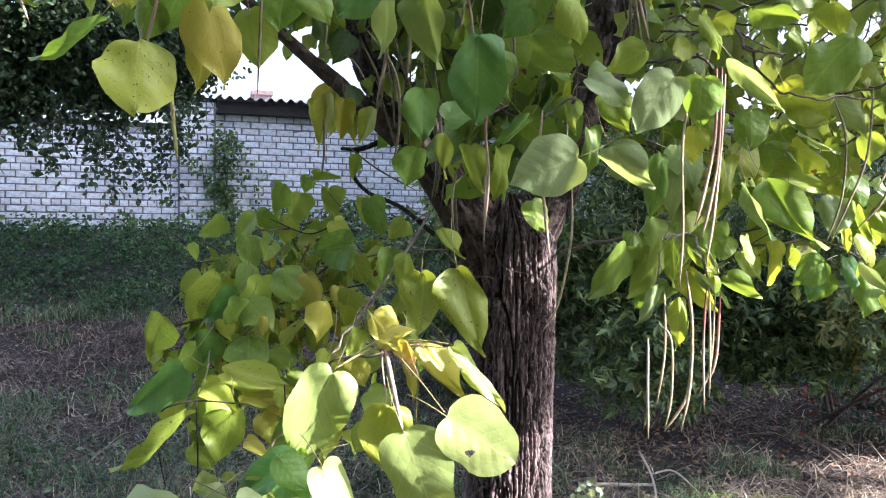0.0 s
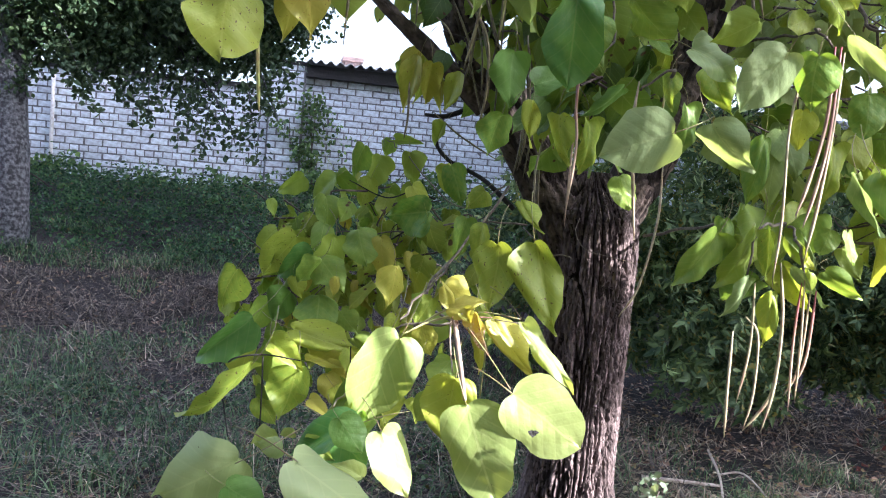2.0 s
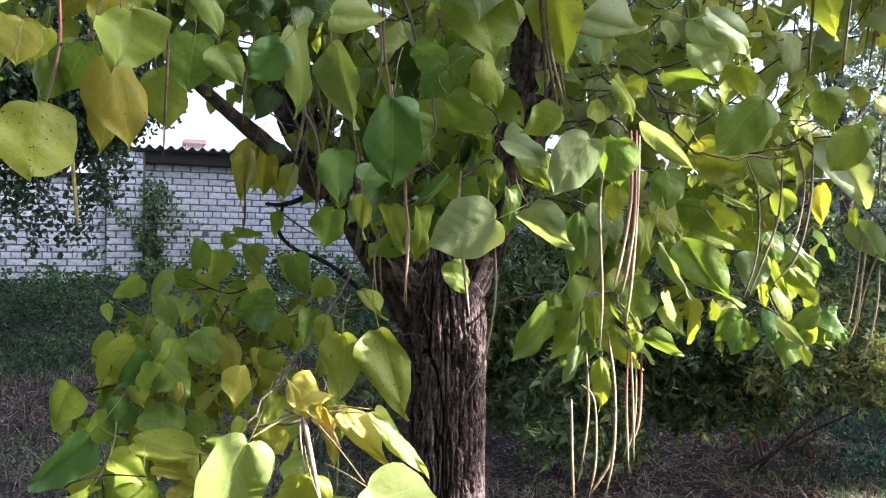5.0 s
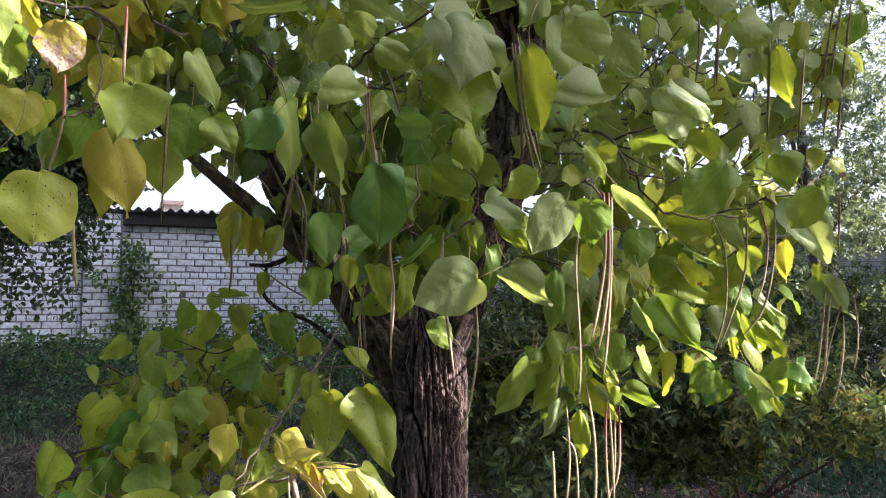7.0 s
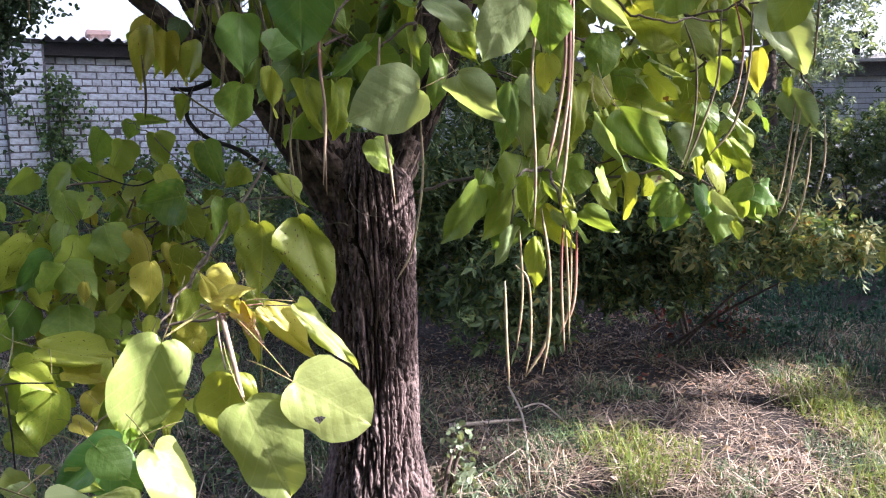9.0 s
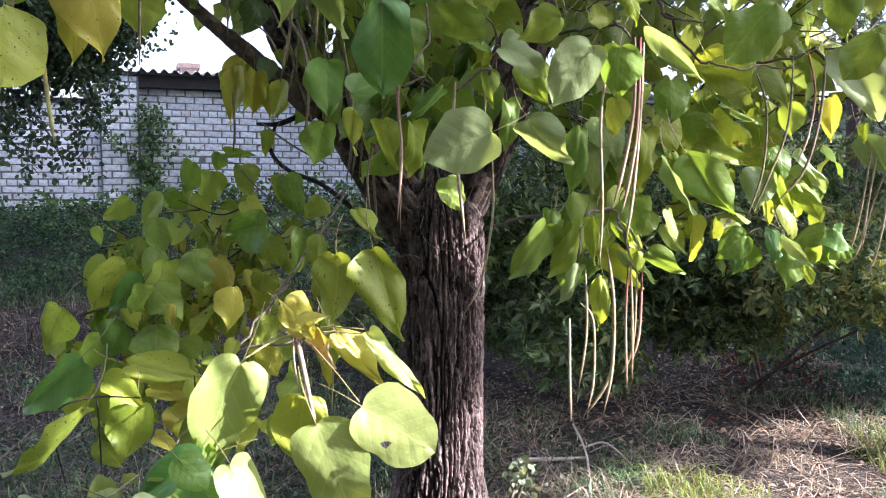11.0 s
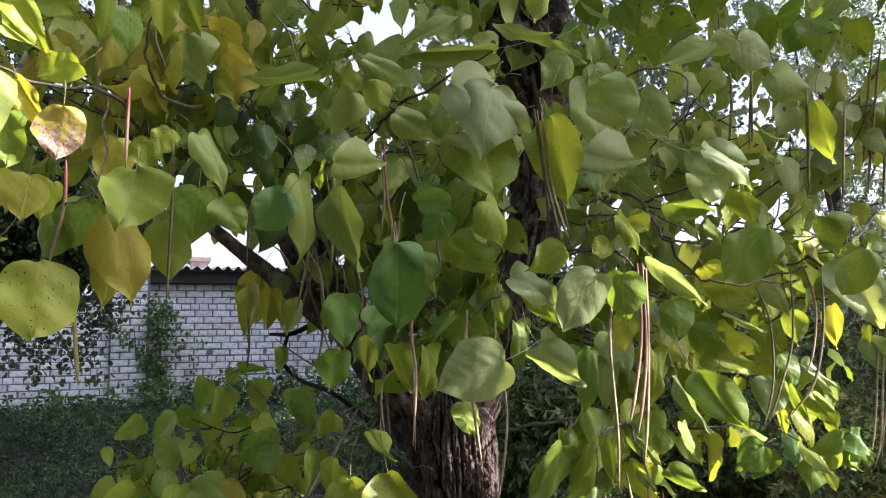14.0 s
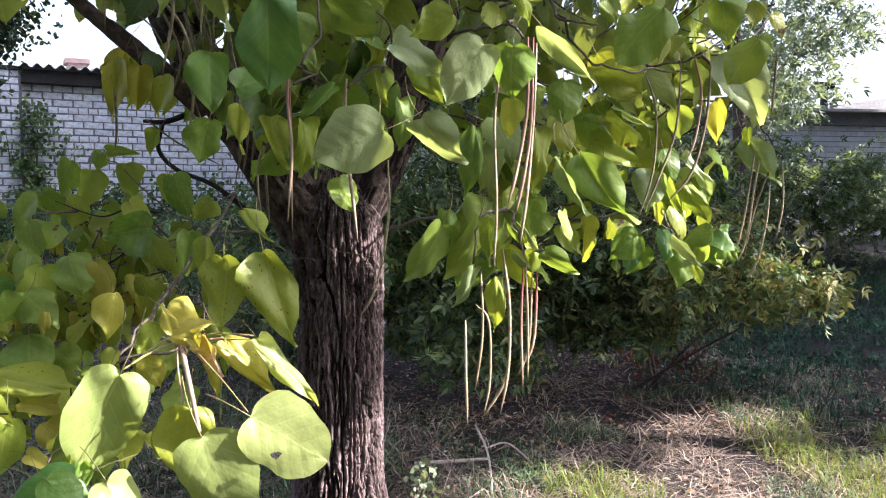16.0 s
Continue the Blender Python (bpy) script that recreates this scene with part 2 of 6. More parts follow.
red_mat = leafy("red_creeper_leaf", (0.15, 0.035, 0.03), (0.09, 0.045, 0.03), (0, 0, 0), (0.12, 0.09, 0.03), 0.3, True, 0.5, 0.62, False)


# ---- builders ----
def mesh_of(name, verts, faces, mat, uv=None, smooth=False):
    me = bpy.data.meshes.new(name)
    me.from_pydata([tuple(v) for v in verts], [], [tuple(f) for f in faces])
    for m in mat if isinstance(mat, (list, tuple)) else [mat]:
        me.materials.append(m)
    if uv is not None:
        layer = me.uv_layers.new(name="UVMap")
        flat = np.asarray(uv, np.float32)[[i for f in faces for i in f]]
        layer.data.foreach_set("uv", flat.ravel())
    if smooth:
        me.polygons.foreach_set("use_smooth", [True] * len(me.polygons))
    return me


def child(ob, parent):
    ob.parent = parent
    return ob


def empty(name, at=(0, 0, 0)):
    e = new(name)
    e.location = at
    return e


def part(name, me, parent, label=""):
    """A mesh as a part of a thing; its points are in world metres."""
    ob = child(new(name, me), parent)
    ob.matrix_parent_inverse = Matrix.Translation(parent.location).inverted() if parent.type == "EMPTY" and parent.parent is None else Matrix()
    return tagged(ob, label)


def boxes(items):
    """Corner points and faces of boxes given as (x0, y0, z0, x1, y1, z1)."""
    v, f = [], []
    for x0, y0, z0, x1, y1, z1 in items:
        n = len(v)
        v += [(x0, y0, z0), (x1, y0, z0), (x1, y1, z0), (x0, y1, z0), (x0, y0, z1), (x1, y0, z1), (x1, y1, z1), (x0, y1, z1)]
        f += [(n, n + 3, n + 2, n + 1), (n + 4, n + 5, n + 6, n + 7), (n, n + 1, n + 5, n + 4), (n + 1, n + 2, n + 6, n + 5), (n + 2, n + 3, n + 7, n + 6), (n + 3, n, n + 4, n + 7)]
    return v, f


def smooth_path(points, steps):
    """Points along a smooth curve through the given ones (any number of columns)."""
    p = np.array(points, float)
    if len(p) == 2:
        return np.array([p[0] + (p[1] - p[0]) * k / steps for k in range(steps + 1)])
    ext = np.vstack([2 * p[0] - p[1], p, 2 * p[-1] - p[-2]])
    out = []
    for i in range(1, len(ext) - 2):
        a, b, c, d = ext[i - 1 : i + 3]
        for k in range(steps):
            t = k / steps
            out.append(0.5 * (2 * b + (c - a) * t + (2 * a - 5 * b + 4 * c - d) * t * t + (3 * b - a - 3 * c + d) * t**3))
    return np.array(out + [p[-1]])


def tube(points, radii, sides=6, ripple=None):
    """A closed tube along points. ripple(angle, along) scales the radius."""
    v, f = [], []
    p = np.asarray(points, float)
    side = Vector((0.31, 0.17, 0.93))
    for i, c in enumerate(p):
        d = Vector(p[min(i + 1, len(p) - 1)] - p[max(i - 1, 0)]).normalized()
        if abs(d.dot(side)) > 0.95:
            side = Vector((1, 0.2, 0.1))
        u = d.cross(side).normalized()
        w = d.cross(u)
        for k in range(sides):
            a = 2 * math.pi * k / sides
            r = radii[i] * (ripple(a, i / (len(p) - 1)) if ripple else 1)
            v.append(Vector(c) + (u * math.cos(a) + w * math.sin(a)) * r)
    for i in range(len(p) - 1):
        for k in range(sides):
            a, b = i * sides + k, i * sides + (k + 1) % sides
            f.append((a, b, b + sides, a + sides))
    n = len(v)
    v += [Vector(p[0]), Vector(p[-1])]
    for k in range(sides):
        f.append((n, (k + 1) % sides, k))
        f.append((n + 1, n - sides + k, n - sides + (k + 1) % sides))
    return v, f


POINTED = np.array([(0.0, 0.045), (0.11, 0.005), (0.27, 0.015), (0.405, 0.085), (0.485, 0.205), (0.5, 0.335), (0.475, 0.47), (0.40, 0.605), (0.285, 0.73), (0.16, 0.84), (0.065, 0.92), (0.018, 0.975), (0.0, 1.0)])
BLUNT = np.array([(0.0, 0.05), (0.10, 0.012), (0.25, 0.02), (0.39, 0.085), (0.475, 0.21), (0.5, 0.36), (0.495, 0.52), (0.455, 0.67), (0.37, 0.81), (0.25, 0.91), (0.12, 0.965), (0.03, 0.99), (0.0, 1.0)])


def leaf_shape(rows, cols, fold, droop, wave, broad=1.0, bend=0.0, seed=0, lopsided=0.0, curl=0.0, blunt=0.2):
    """A broad ovate leaf of length 1 along y and width 1 along x, with its stalk: points, faces, uv, the number of blade faces."""
    rng = np.random.default_rng(seed)
    ph = rng.uniform(0, 6, 8)
    outline = POINTED * (1 - blunt) + BLUNT * blunt
    outline[6:11, 0] *= broad
    outline[1:4, 1] += rng.normal(0, 0.018)
    edge = smooth_path(outline, 4)
    edge = edge[np.linspace(0, len(edge) - 1, rows + 1).round().astype(int)]
    v, f, uv = [], [], []
    for i in range(rows + 1):
        ex, ey = edge[i]
        s = i / rows
        my = 0.045 + 0.955 * s**1.15
        for j in range(cols + 1):
            u = 2 * j / cols - 1
            side = 1 if u > 0 else -1
            ragged = 1 + 0.06 * math.sin(8 * ey + ph[4] + side) + 0.03 * math.sin(19 * ey + ph[5] * side)
            x = u * ex * (1 + lopsided * side) * (1 + (ragged - 1) * abs(u) ** 3)
            y = my + (ey - my) * u * u
            flap = fold * (1 + 0.6 * math.sin(ph[6]) * side)
            z = flap * abs(x) - droop * y * y - (0.5 * abs(droop) + curl) * abs(2 * x) ** 2.4 * 0.4 - 0.5 * curl * max(0, y - 0.7) ** 1.5
            z += wave * (math.sin(7 * y + ph[0] + 2.2 * u) * abs(u) ** 1.5 + 0.6 * math.sin(5 * x + ph[1] + 4 * y) + 0.35 * math.sin(15 * y + 6 * x + ph[7]) * abs(u))
            z += 0.011 * math.cos(2 * math.pi * 5.5 * (y - 0.7 * abs(x))) * min(1, 4 * abs(x)) * (1 - abs(u))
            x += bend * y * y + 0.03 * math.sin(4 * y + ph[2]) * y
            v.append((x, y, z))
            uv.append((0.5 + u * ex, y))
    c = cols + 1
    for i in range(rows):
        for j in range(cols):
            f.append((i * c + j, i * c + j + 1, (i + 1) * c + j + 1, (i + 1) * c + j))
    blade = len(f)
    path = smooth_path([(0, 0.06, 0.0), (0.0, -0.16, 0.01), (0.04 * math.sin(ph[3]), -0.36, -0.06), (0.10 * math.sin(ph[3]), -0.52, -0.20)], 2)
    tv, tf = tube(path, [0.0085] * len(path), 4)
    n = len(v)
    v += [tuple(p) for p in tv]
    uv += [(0.3, 0.3)] * len(tv)
    f += [tuple(a + n for a in face) for face in tf]
    return v, f, uv, blade


# flat ones first, then folded ones: fold, droop, wave, breadth below the middle, bend, seed, lopsidedness, curl
LEAF_KINDS = ((0.10, 0.14, 0.05, 1.04, 0.05, 0.06, 0.10, 0.3), (0.05, 0.24, 0.075, 0.98, -0.08, -0.08, 0.25, 0.1), (-0.06, 0.18, 0.08, 1.05, 0.02, 0.04, 0.15, 0.4), (0.18, 0.34, 0.07, 0.96, 0.10, -0.10, 0.35, 0.0), (0.26, 0.20, 0.09, 1.03, -0.05, 0.10, 0.30, 0.2), (-0.12, 0.10, 0.06, 1.0, 0.03, -0.05, 0.05, 0.5), (0.36, 0.18, 0.07, 1.0, -0.04, 0.08, 0.2, 0.1), (0.5, 0.34, 0.08, 0.97, 0.06, -0.1, 0.4, 0.0), (0.08, 0.16, 0.035, 1.0, 0.02, 0.03, 0.12, 0.9))
SHAPES = []
for turn in range(3):
    for k, (fold, droop, wave, broad, bend, lop, curl, blunt) in enumerate(LEAF_KINDS):
        g = (1.0, 1.35, 0.7)[turn]
        SHAPES.append(leaf_shape(20, 12, fold * g, droop * (1.0, 0.6, 1.5)[turn], wave * (1.0, 1.25, 0.8)[turn], broad, bend * (1, -1, 0.4)[turn], k + 20 * turn, lop * (1, -1, 0.5)[turn], curl * (1.0, 0.5, 1.6)[turn], min(1.0, max(0.0, blunt + (0.0, 0.15, -0.1)[turn]))))
leaf_mesh, stalk_mesh = {}, []
for k, (v, f, uv, blade) in enumerate(SHAPES):
    cut = f[blade][0]
    for tone, m in leaf_mat.items():
        leaf_mesh[tone, k] = mesh_of("leaf_" + tone, v[:cut], f[:blade], m, uv[:cut], True)
    stalk_mesh.append(mesh_of("stalk", v[cut:], [[i - cut for i in face] for face in f[blade:]], stalk_mat, smooth=True))


def leaf_on(parent, tone, shape, m):
    """One leaf with its stalk, as a part of the tree that bears it."""
    shape += 9 * (int(abs(m.translation.x * 731 + m.translation.z * 977)) % 3)
    leaf = child(new("leaf", leaf_mesh[tone, shape]), parent)
    leaf.matrix_parent_inverse = Matrix.Translation(parent.location).inverted()
    leaf.matrix_basis = m
    child(new("stalk", stalk_mesh[shape]), leaf)


def stamp(shape, mats):
    """All points of one shape under many 4 x 4 matrices, joined: points, faces, uv."""
    sv, sf, suv = np.array(shape[0], float), shape[1], np.array(shape[2], float)
    m = np.asarray(mats, float)
    v = np.einsum("nij,pj->npi", m[:, :3, :3], sv) + m[:, None, :3, 3]
    faces = []
    for size in sorted({len(face) for face in sf}):
        some = np.array([face for face in sf if len(face) == size])
        faces += (np.arange(len(m))[:, None, None] * len(sv) + some).reshape(-1, size).tolist()
    return v.reshape(-1, 3), faces, np.tile(suv, (len(m), 1))


QUAD_LEAF = ([(0, 0, 0), (-0.5, 0.4, 0.06), (0.5, 0.4, 0.06), (0, 1, -0.15), (0, 0.45, -0.03)], [(0, 4, 1), (0, 2, 4), (1, 4, 3), (4, 2, 3)], [(0.5, 0), (0, 0.4), (1, 0.4), (0.5, 1), (0.5, 0.45)])
SMALL_LEAF = leaf_shape(7, 4, 0.12, 0.2, 0.05, seed=9)
MASS_LEAVES = [leaf_shape(8, 4, *a) for a in ((0.12, 0.2, 0.07, 1.0, 0.06, 11, 0.05, 0.2), (0.3, 0.3, 0.08, 0.95, -0.07, 12, -0.08, 0.3), (-0.06, 0.16, 0.09, 1.06, 0.04, 13, 0.08, 0.15))]


def leaflets():
    """A compound leaf of five pointed leaflets, the end one largest."""
    v, f = [], []
    for foot, angle, size in ((0.34, 0, 0.66), (0.30, 52, 0.5), (0.30, -52, 0.5), (0.08, 68, 0.38), (0.08, -68, 0.38)):
        a, n = radians(angle), len(v)
        for along, across, z in ((0, 0, 0), (0.34, -0.2, 0.02), (0.34, 0.2, 0.02), (0.62, -0.13, -0.05), (0.62, 0.13, -0.05), (1, 0, -0.2), (0.4, 0, -0.03)):
            l, w = along * size, across * size
            v.append((l * math.sin(a) + w * math.cos(a), foot + l * math.cos(a) - w * math.sin(a), z * size - 0.1 * abs(math.sin(a)) * along))
        f += [(n, n + 6, n + 1), (n, n + 2, n + 6), (n + 1, n + 6, n + 3), (n + 6, n + 2, n + 4), (n + 3, n + 6, n + 5), (n + 6, n + 4, n + 5)]
    n = len(v)
    v += [(-0.012, -0.2, 0), (0.012, -0.2, 0), (0, 0.36, 0)]
    f.append((n, n + 1, n + 2))
    return v, f, [(0.5, 0.5)] * len(v)


ELDER_LEAF = leaflets()
ROUND_LEAF = ([(0, 0, 0), (-0.43, 0.28, 0.05), (-0.38, 0.72, 0.03), (0.02, 1, -0.12), (0.36, 0.74, 0.03), (0.45, 0.3, 0.05)], [(0, 2, 1), (0, 3, 2), (0, 4, 3), (0, 5, 4)], [(0.5, 0), (0.07, 0.28), (0.12, 0.72), (0.52, 1), (0.86, 0.74), (0.95, 0.3)])
STAR_LEAF = ([(0, 0, 0), (-0.55, 0.22, 0.02), (-0.16, 0.32, 0.03), (-0.45, 0.72, -0.04), (-0.1, 0.58, 0.02), (0, 1, -0.12), (0.1, 0.58, 0.02), (0.45, 0.72, -0.04), (0.16, 0.32, 0.03), (0.55, 0.22, 0.02)],
             [(0, 2, 1), (0, 8, 2), (0, 9, 8), (2, 4, 3), (8, 7, 6), (2, 6, 4), (2, 8, 6), (4, 6, 5)], [(0.5, 0.5)] * 10)


def scattered(rng, points, size, width=0.8, hang=0.6, spread=0.25):
    """Leaf poses at points: drooping by hang, turned at random, with sizes that differ by spread."""
    p = np.asarray(points, float)
    n = len(p)
    a = rng.uniform(0, 2 * math.pi, n)
    y = np.stack([np.cos(a), np.sin(a), (rng.normal(0, 0.35, n) - hang) * 1.6], -1)
    y /= np.linalg.norm(y, axis=1, keepdims=True)
    x = np.cross(y, rng.normal(0, 1, (n, 3)))
    x /= np.linalg.norm(x, axis=1, keepdims=True)
    s = (size * (1 + rng.uniform(-spread, spread, n)))[:, None]
    m = np.zeros((n, 4, 4))
    m[:, :3, 0], m[:, :3, 1], m[:, :3, 2], m[:, :3, 3], m[:, 3, 3] = x * s * width, y * s, np.cross(x, y) * s, p, 1
    return m


def in_ball(rng, centre, half, n, hollow=0.0):
    out = []
    while len(out) < n:
        p = rng.uniform(-1, 1, 3)
        d = (p**2).sum()
        if hollow < d < 1:
            out.append(np.array(centre) + p * half)
    return out


def clumped(rng, centre, half, clumps, each, size):
    """Points in small clumps spread through a ball."""
    out = []
    for c in in_ball(rng, centre, half, clumps):
        out += list(c + rng.normal(0, size, (each, 3)))
    return out


def leaf_cloud(name, parent, rng, points, size, mat, shape=QUAD_LEAF, width=0.8, hang=0.6, label=""):
    v, f, uv = stamp(shape, scattered(rng, points, size, width, hang))
    return tagged(part(name, mesh_of(name, v, f, mat, uv), parent, label), kind="stuff")


# ---- ground ----
def rise(x, y):
    """Height of the ground: level by the tree, climbing to the wall."""
    t = np.clip((y - 5.2) / 7.2, 0, 1)
    climb = 1.06 * t * t * (3 - 2 * t)
    far = np.clip((x - 4.0) / 6.0, 0, 1)
    return climb * (1 - 0.55 * far * far * (3 - 2 * far)) + 0.02 * np.sin(2.1 * x + 0.7 * y) + 0.015 * np.sin(3.3 * y - x)


def ground_sheet():
    near = np.linspace(-7, 13, 101)
    xs = np.concatenate([[-3000, -300, -60, -20], near, [20, 40, 100, 600, 3000]])
    ys = np.concatenate([[-3000, -300, -60, -15], np.linspace(-5, 16, 106), [22, 40, 100, 600, 3000]])
    gx, gy = np.meshgrid(xs, ys)
    gz = rise(gx, gy)
    n = len(xs)
    faces = [(j * n + i, j * n + i + 1, (j + 1) * n + i + 1, (j + 1) * n + i) for j in range(len(ys) - 1) for i in range(n - 1)]
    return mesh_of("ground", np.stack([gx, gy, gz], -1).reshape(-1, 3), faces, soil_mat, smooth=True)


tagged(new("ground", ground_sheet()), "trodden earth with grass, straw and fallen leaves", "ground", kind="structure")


def blades(name, rng, count, area, height, width, mat, label, lean=0.5, thin=None):
    """Grass: bent two-piece blades over a part of the ground, in tufts."""
    x0, x1, y0, y1 = area
    tufts = np.stack([rng.uniform(x0, x1, count // 9 + 1), rng.uniform(y0, y1, count // 9 + 1)], -1)
    xy = np.repeat(tufts, 9, 0)[:count] + rng.normal(0, 0.07, (count, 2))
    if thin is not None:
        xy = xy[[thin(*p) for p in xy]]
        count = len(xy)
    a = rng.uniform(0, 2 * math.pi, count)
    h = height * rng.uniform(0.35, 1.15, count) * np.array([1 + 0.75 * noise.noise((x * 1.1, y * 1.6, 8)) for x, y in xy])
    w = width * rng.uniform(0.6, 1.3, count)
    k = lean * rng.uniform(0.2, 1.3, count)
    out = np.stack([np.cos(a), np.sin(a), 0 * a], -1)
    across = np.stack([-np.sin(a), np.cos(a), 0 * a], -1) * w[:, None] / 2
    base = np.concatenate([xy, rise(xy[:, 0], xy[:, 1])[:, None] - 0.01], -1)
    up = np.array([0, 0, 1.0])
    lying = rng.choice([0.1, 0.2, 0.55], count) if lean > 1.5 else 1.0
    mid = base + out * (h * k * 0.4)[:, None] + up * (h * 0.6 * lying + 0.012)[:, None]
    tip = base + out * (h * k)[:, None] + up * (h * (1 - 0.35 * np.minimum(k, 2)) * lying + 0.012)[:, None]
    v = np.stack([base - across, base + across, mid - across * 0.7, mid + across * 0.7, tip], 1).reshape(-1, 3)
    i = np.arange(count)[:, None] * 5
    quads = (i + np.array([0, 1, 3, 2])).tolist()
    tris = (i + np.array([2, 3, 4])).tolist()
    return tagged(new(name, mesh_of(name, v, quads + tris, mat, np.full((len(v), 2), 0.5))), label, "grass", kind="stuff")


def raked(x, y):
    """Where the grass was raked off and dead stalks lie, a band between the wall's grass and the tree."""
    edge = y + 0.7 * noise.noise((x * 0.9, y * 0.6, 21))
    return 6.3 < edge < 8.15 and noise.noise((x * 1.2, y * 1.2, 33)) < 0.22


rng = np.random.default_rng(11)
blades("tall_grass", rng, 21000, (-5.5, 5, 7.9, 12.5), 0.24, 0.009, shade_wall_grass_mat, "shaded green grass growing along the brick wall", 1.55, lambda x, y: not raked(x, y))
blades("dead_grass", rng, 15000, (-4.2, 2.0, 6.0, 8.5), 0.26, 0.007, dead_grass_mat, "raked grey-brown dead grass lying on the earth", 1.9, raked)
blades("dead_grass", rng, 3200, (-3.2, 2.4, 3.3, 6.6), 0.40, 0.0075, dead_grass_mat, "long dead stalks lying across the grass", 1.9)
blades("dry_straw", rng, 1500, (-3.0, 2.0, 3.3, 8.0), 0.38, 0.006, straw_mat, "long pale stalks lying on the earth", 1.9)
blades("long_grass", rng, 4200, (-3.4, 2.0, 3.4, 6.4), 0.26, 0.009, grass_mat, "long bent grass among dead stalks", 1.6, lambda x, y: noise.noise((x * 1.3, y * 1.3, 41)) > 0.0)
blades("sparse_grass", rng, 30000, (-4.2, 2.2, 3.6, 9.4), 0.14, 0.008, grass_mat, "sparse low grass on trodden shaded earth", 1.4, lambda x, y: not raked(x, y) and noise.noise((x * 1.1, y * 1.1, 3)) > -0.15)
blades("yard_grass", rng, 19000, (4.8, 14, 3.4, 10.5), 0.15, 0.012, shade_yard_grass_mat, "shaded green grass across the yard", 1.3)
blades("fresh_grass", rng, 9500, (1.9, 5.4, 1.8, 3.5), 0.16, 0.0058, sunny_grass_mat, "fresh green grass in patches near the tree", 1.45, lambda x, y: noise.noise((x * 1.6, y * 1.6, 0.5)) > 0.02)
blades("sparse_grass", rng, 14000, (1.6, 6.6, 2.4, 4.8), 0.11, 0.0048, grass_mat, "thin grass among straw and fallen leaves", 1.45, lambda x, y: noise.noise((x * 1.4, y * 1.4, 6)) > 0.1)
blades("dry_straw", rng, 14000, (0.2, 6.4, 2.2, 5.6), 0.19, 0.0066, straw_mat, "dry straw and dead stalks lying on the earth", 1.9, lambda x, y: noise.noise((x * 2.2, y * 2.2, 5)) > -0.16)
blades("dry_straw", rng, 9500, (1.4, 5.2, 1.8, 3.7), 0.20, 0.006, straw_mat, "bleached straw lying over the grass in the sun", 1.9, lambda x, y: noise.noise((x * 2.4, y * 2.4, 2)) > 0.0)
blades("dry_straw", rng, 18000, (-3.6, 1.8, 3.4, 8.6), 0.16, 0.0055, straw_mat, "dry straw and dead stalks lying on the earth", 1.9, lambda x, y: noise.noise((x * 1.5, y * 1.5, 9)) > -0.3)
blades("sparse_grass", rng, 9000, (-6.0, 7.5, -4.0, 2.6), 0.12, 0.008, grass_mat, "thin grass on the trodden earth", 1.4)
blades("dry_straw", rng, 6000, (-6.0, 7.5, -4.0, 2.6), 0.16, 0.0065, straw_mat, "dry straw lying on the trodden earth", 1.9)


def fallen(rng, count, area, size, mat, label, name="leaf_litter"):
    x0, x1, y0, y1 = area
    p = np.stack([rng.uniform(x0, x1, count), rng.uniform(y0, y1, count)], -1)
    p = np.concatenate([p, rise(p[:, 0], p[:, 1])[:, None] + 0.012], -1)
    mats = []
    for q in p:
        m = pose(*q, *(rng.normal(0, 18, 2)), rng.uniform(0, 360)) @ Matrix.Diagonal((*(size * rng.uniform(0.5, 1.3) * np.array([0.7, 1, 1])), 1))
        mats.append(np.array(m))
    v, f, uv = stamp(QUAD_LEAF, mats)
    tagged(new(name, mesh_of(name, v, f, mat, uv)), label, "fallen leaves", kind="stuff")


fallen(rng, 6500, (-3.5, 6.8, 2.2, 8.4), 0.045, litter_mat, "brown dry leaves strewn over the earth")
fallen(rng, 2200, (1.8, 6.6, 3.6, 6.0), 0.042, litter_mat, "brown dry leaves lying thick under the bushes")
fallen(rng, 2200, (-3.5, 6.5, 2.4, 6.0), 0.034, straw_mat, "pale curled dry leaves strewn over the earth")


def weeds(rng, count, area, height, size, mat, label):
    """Low broad-leaved weeds: stacked leaves on short unseen stems, in patches of uneven height."""
    x0, x1, y0, y1 = area
    pts = []
    for x, y in np.stack([rng.uniform(x0, x1, count), rng.uniform(y0, y1, count)], -1):
        tall = height * max(0.0, 0.35 + 1.5 * noise.noise((x * 1.3, y * 1.1, 17)) + rng.normal(0, 0.2))
        if tall > 0.03:
            n = rng.integers(6, 13)
            up = rng.uniform(0.1, 1, n) * tall
            pts += np.stack([x + rng.normal(0, 0.06, n), y + rng.normal(0, 0.06, n), rise(x, y) + up], -1).tolist()
    v, f, uv = stamp(QUAD_LEAF, scattered(rng, pts, size, 0.6, 0.1, 0.5))
    tagged(new("weeds", mesh_of("weeds", v, f, mat, uv)), label, "weeds", kind="stuff")


weeds(rng, 5200, (-5.5, 4.5, 8.3, 12.3), 0.34, 0.045, shade_wall_grass_mat, "shaded green weeds of uneven height along the wall")
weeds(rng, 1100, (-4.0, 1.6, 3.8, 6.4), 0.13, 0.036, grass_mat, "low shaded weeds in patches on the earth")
weeds(rng, 1500, (5.0, 12.0, 4.2, 9.0), 0.28, 0.05, shade_yard_grass_mat, "shaded green weeds in the yard")


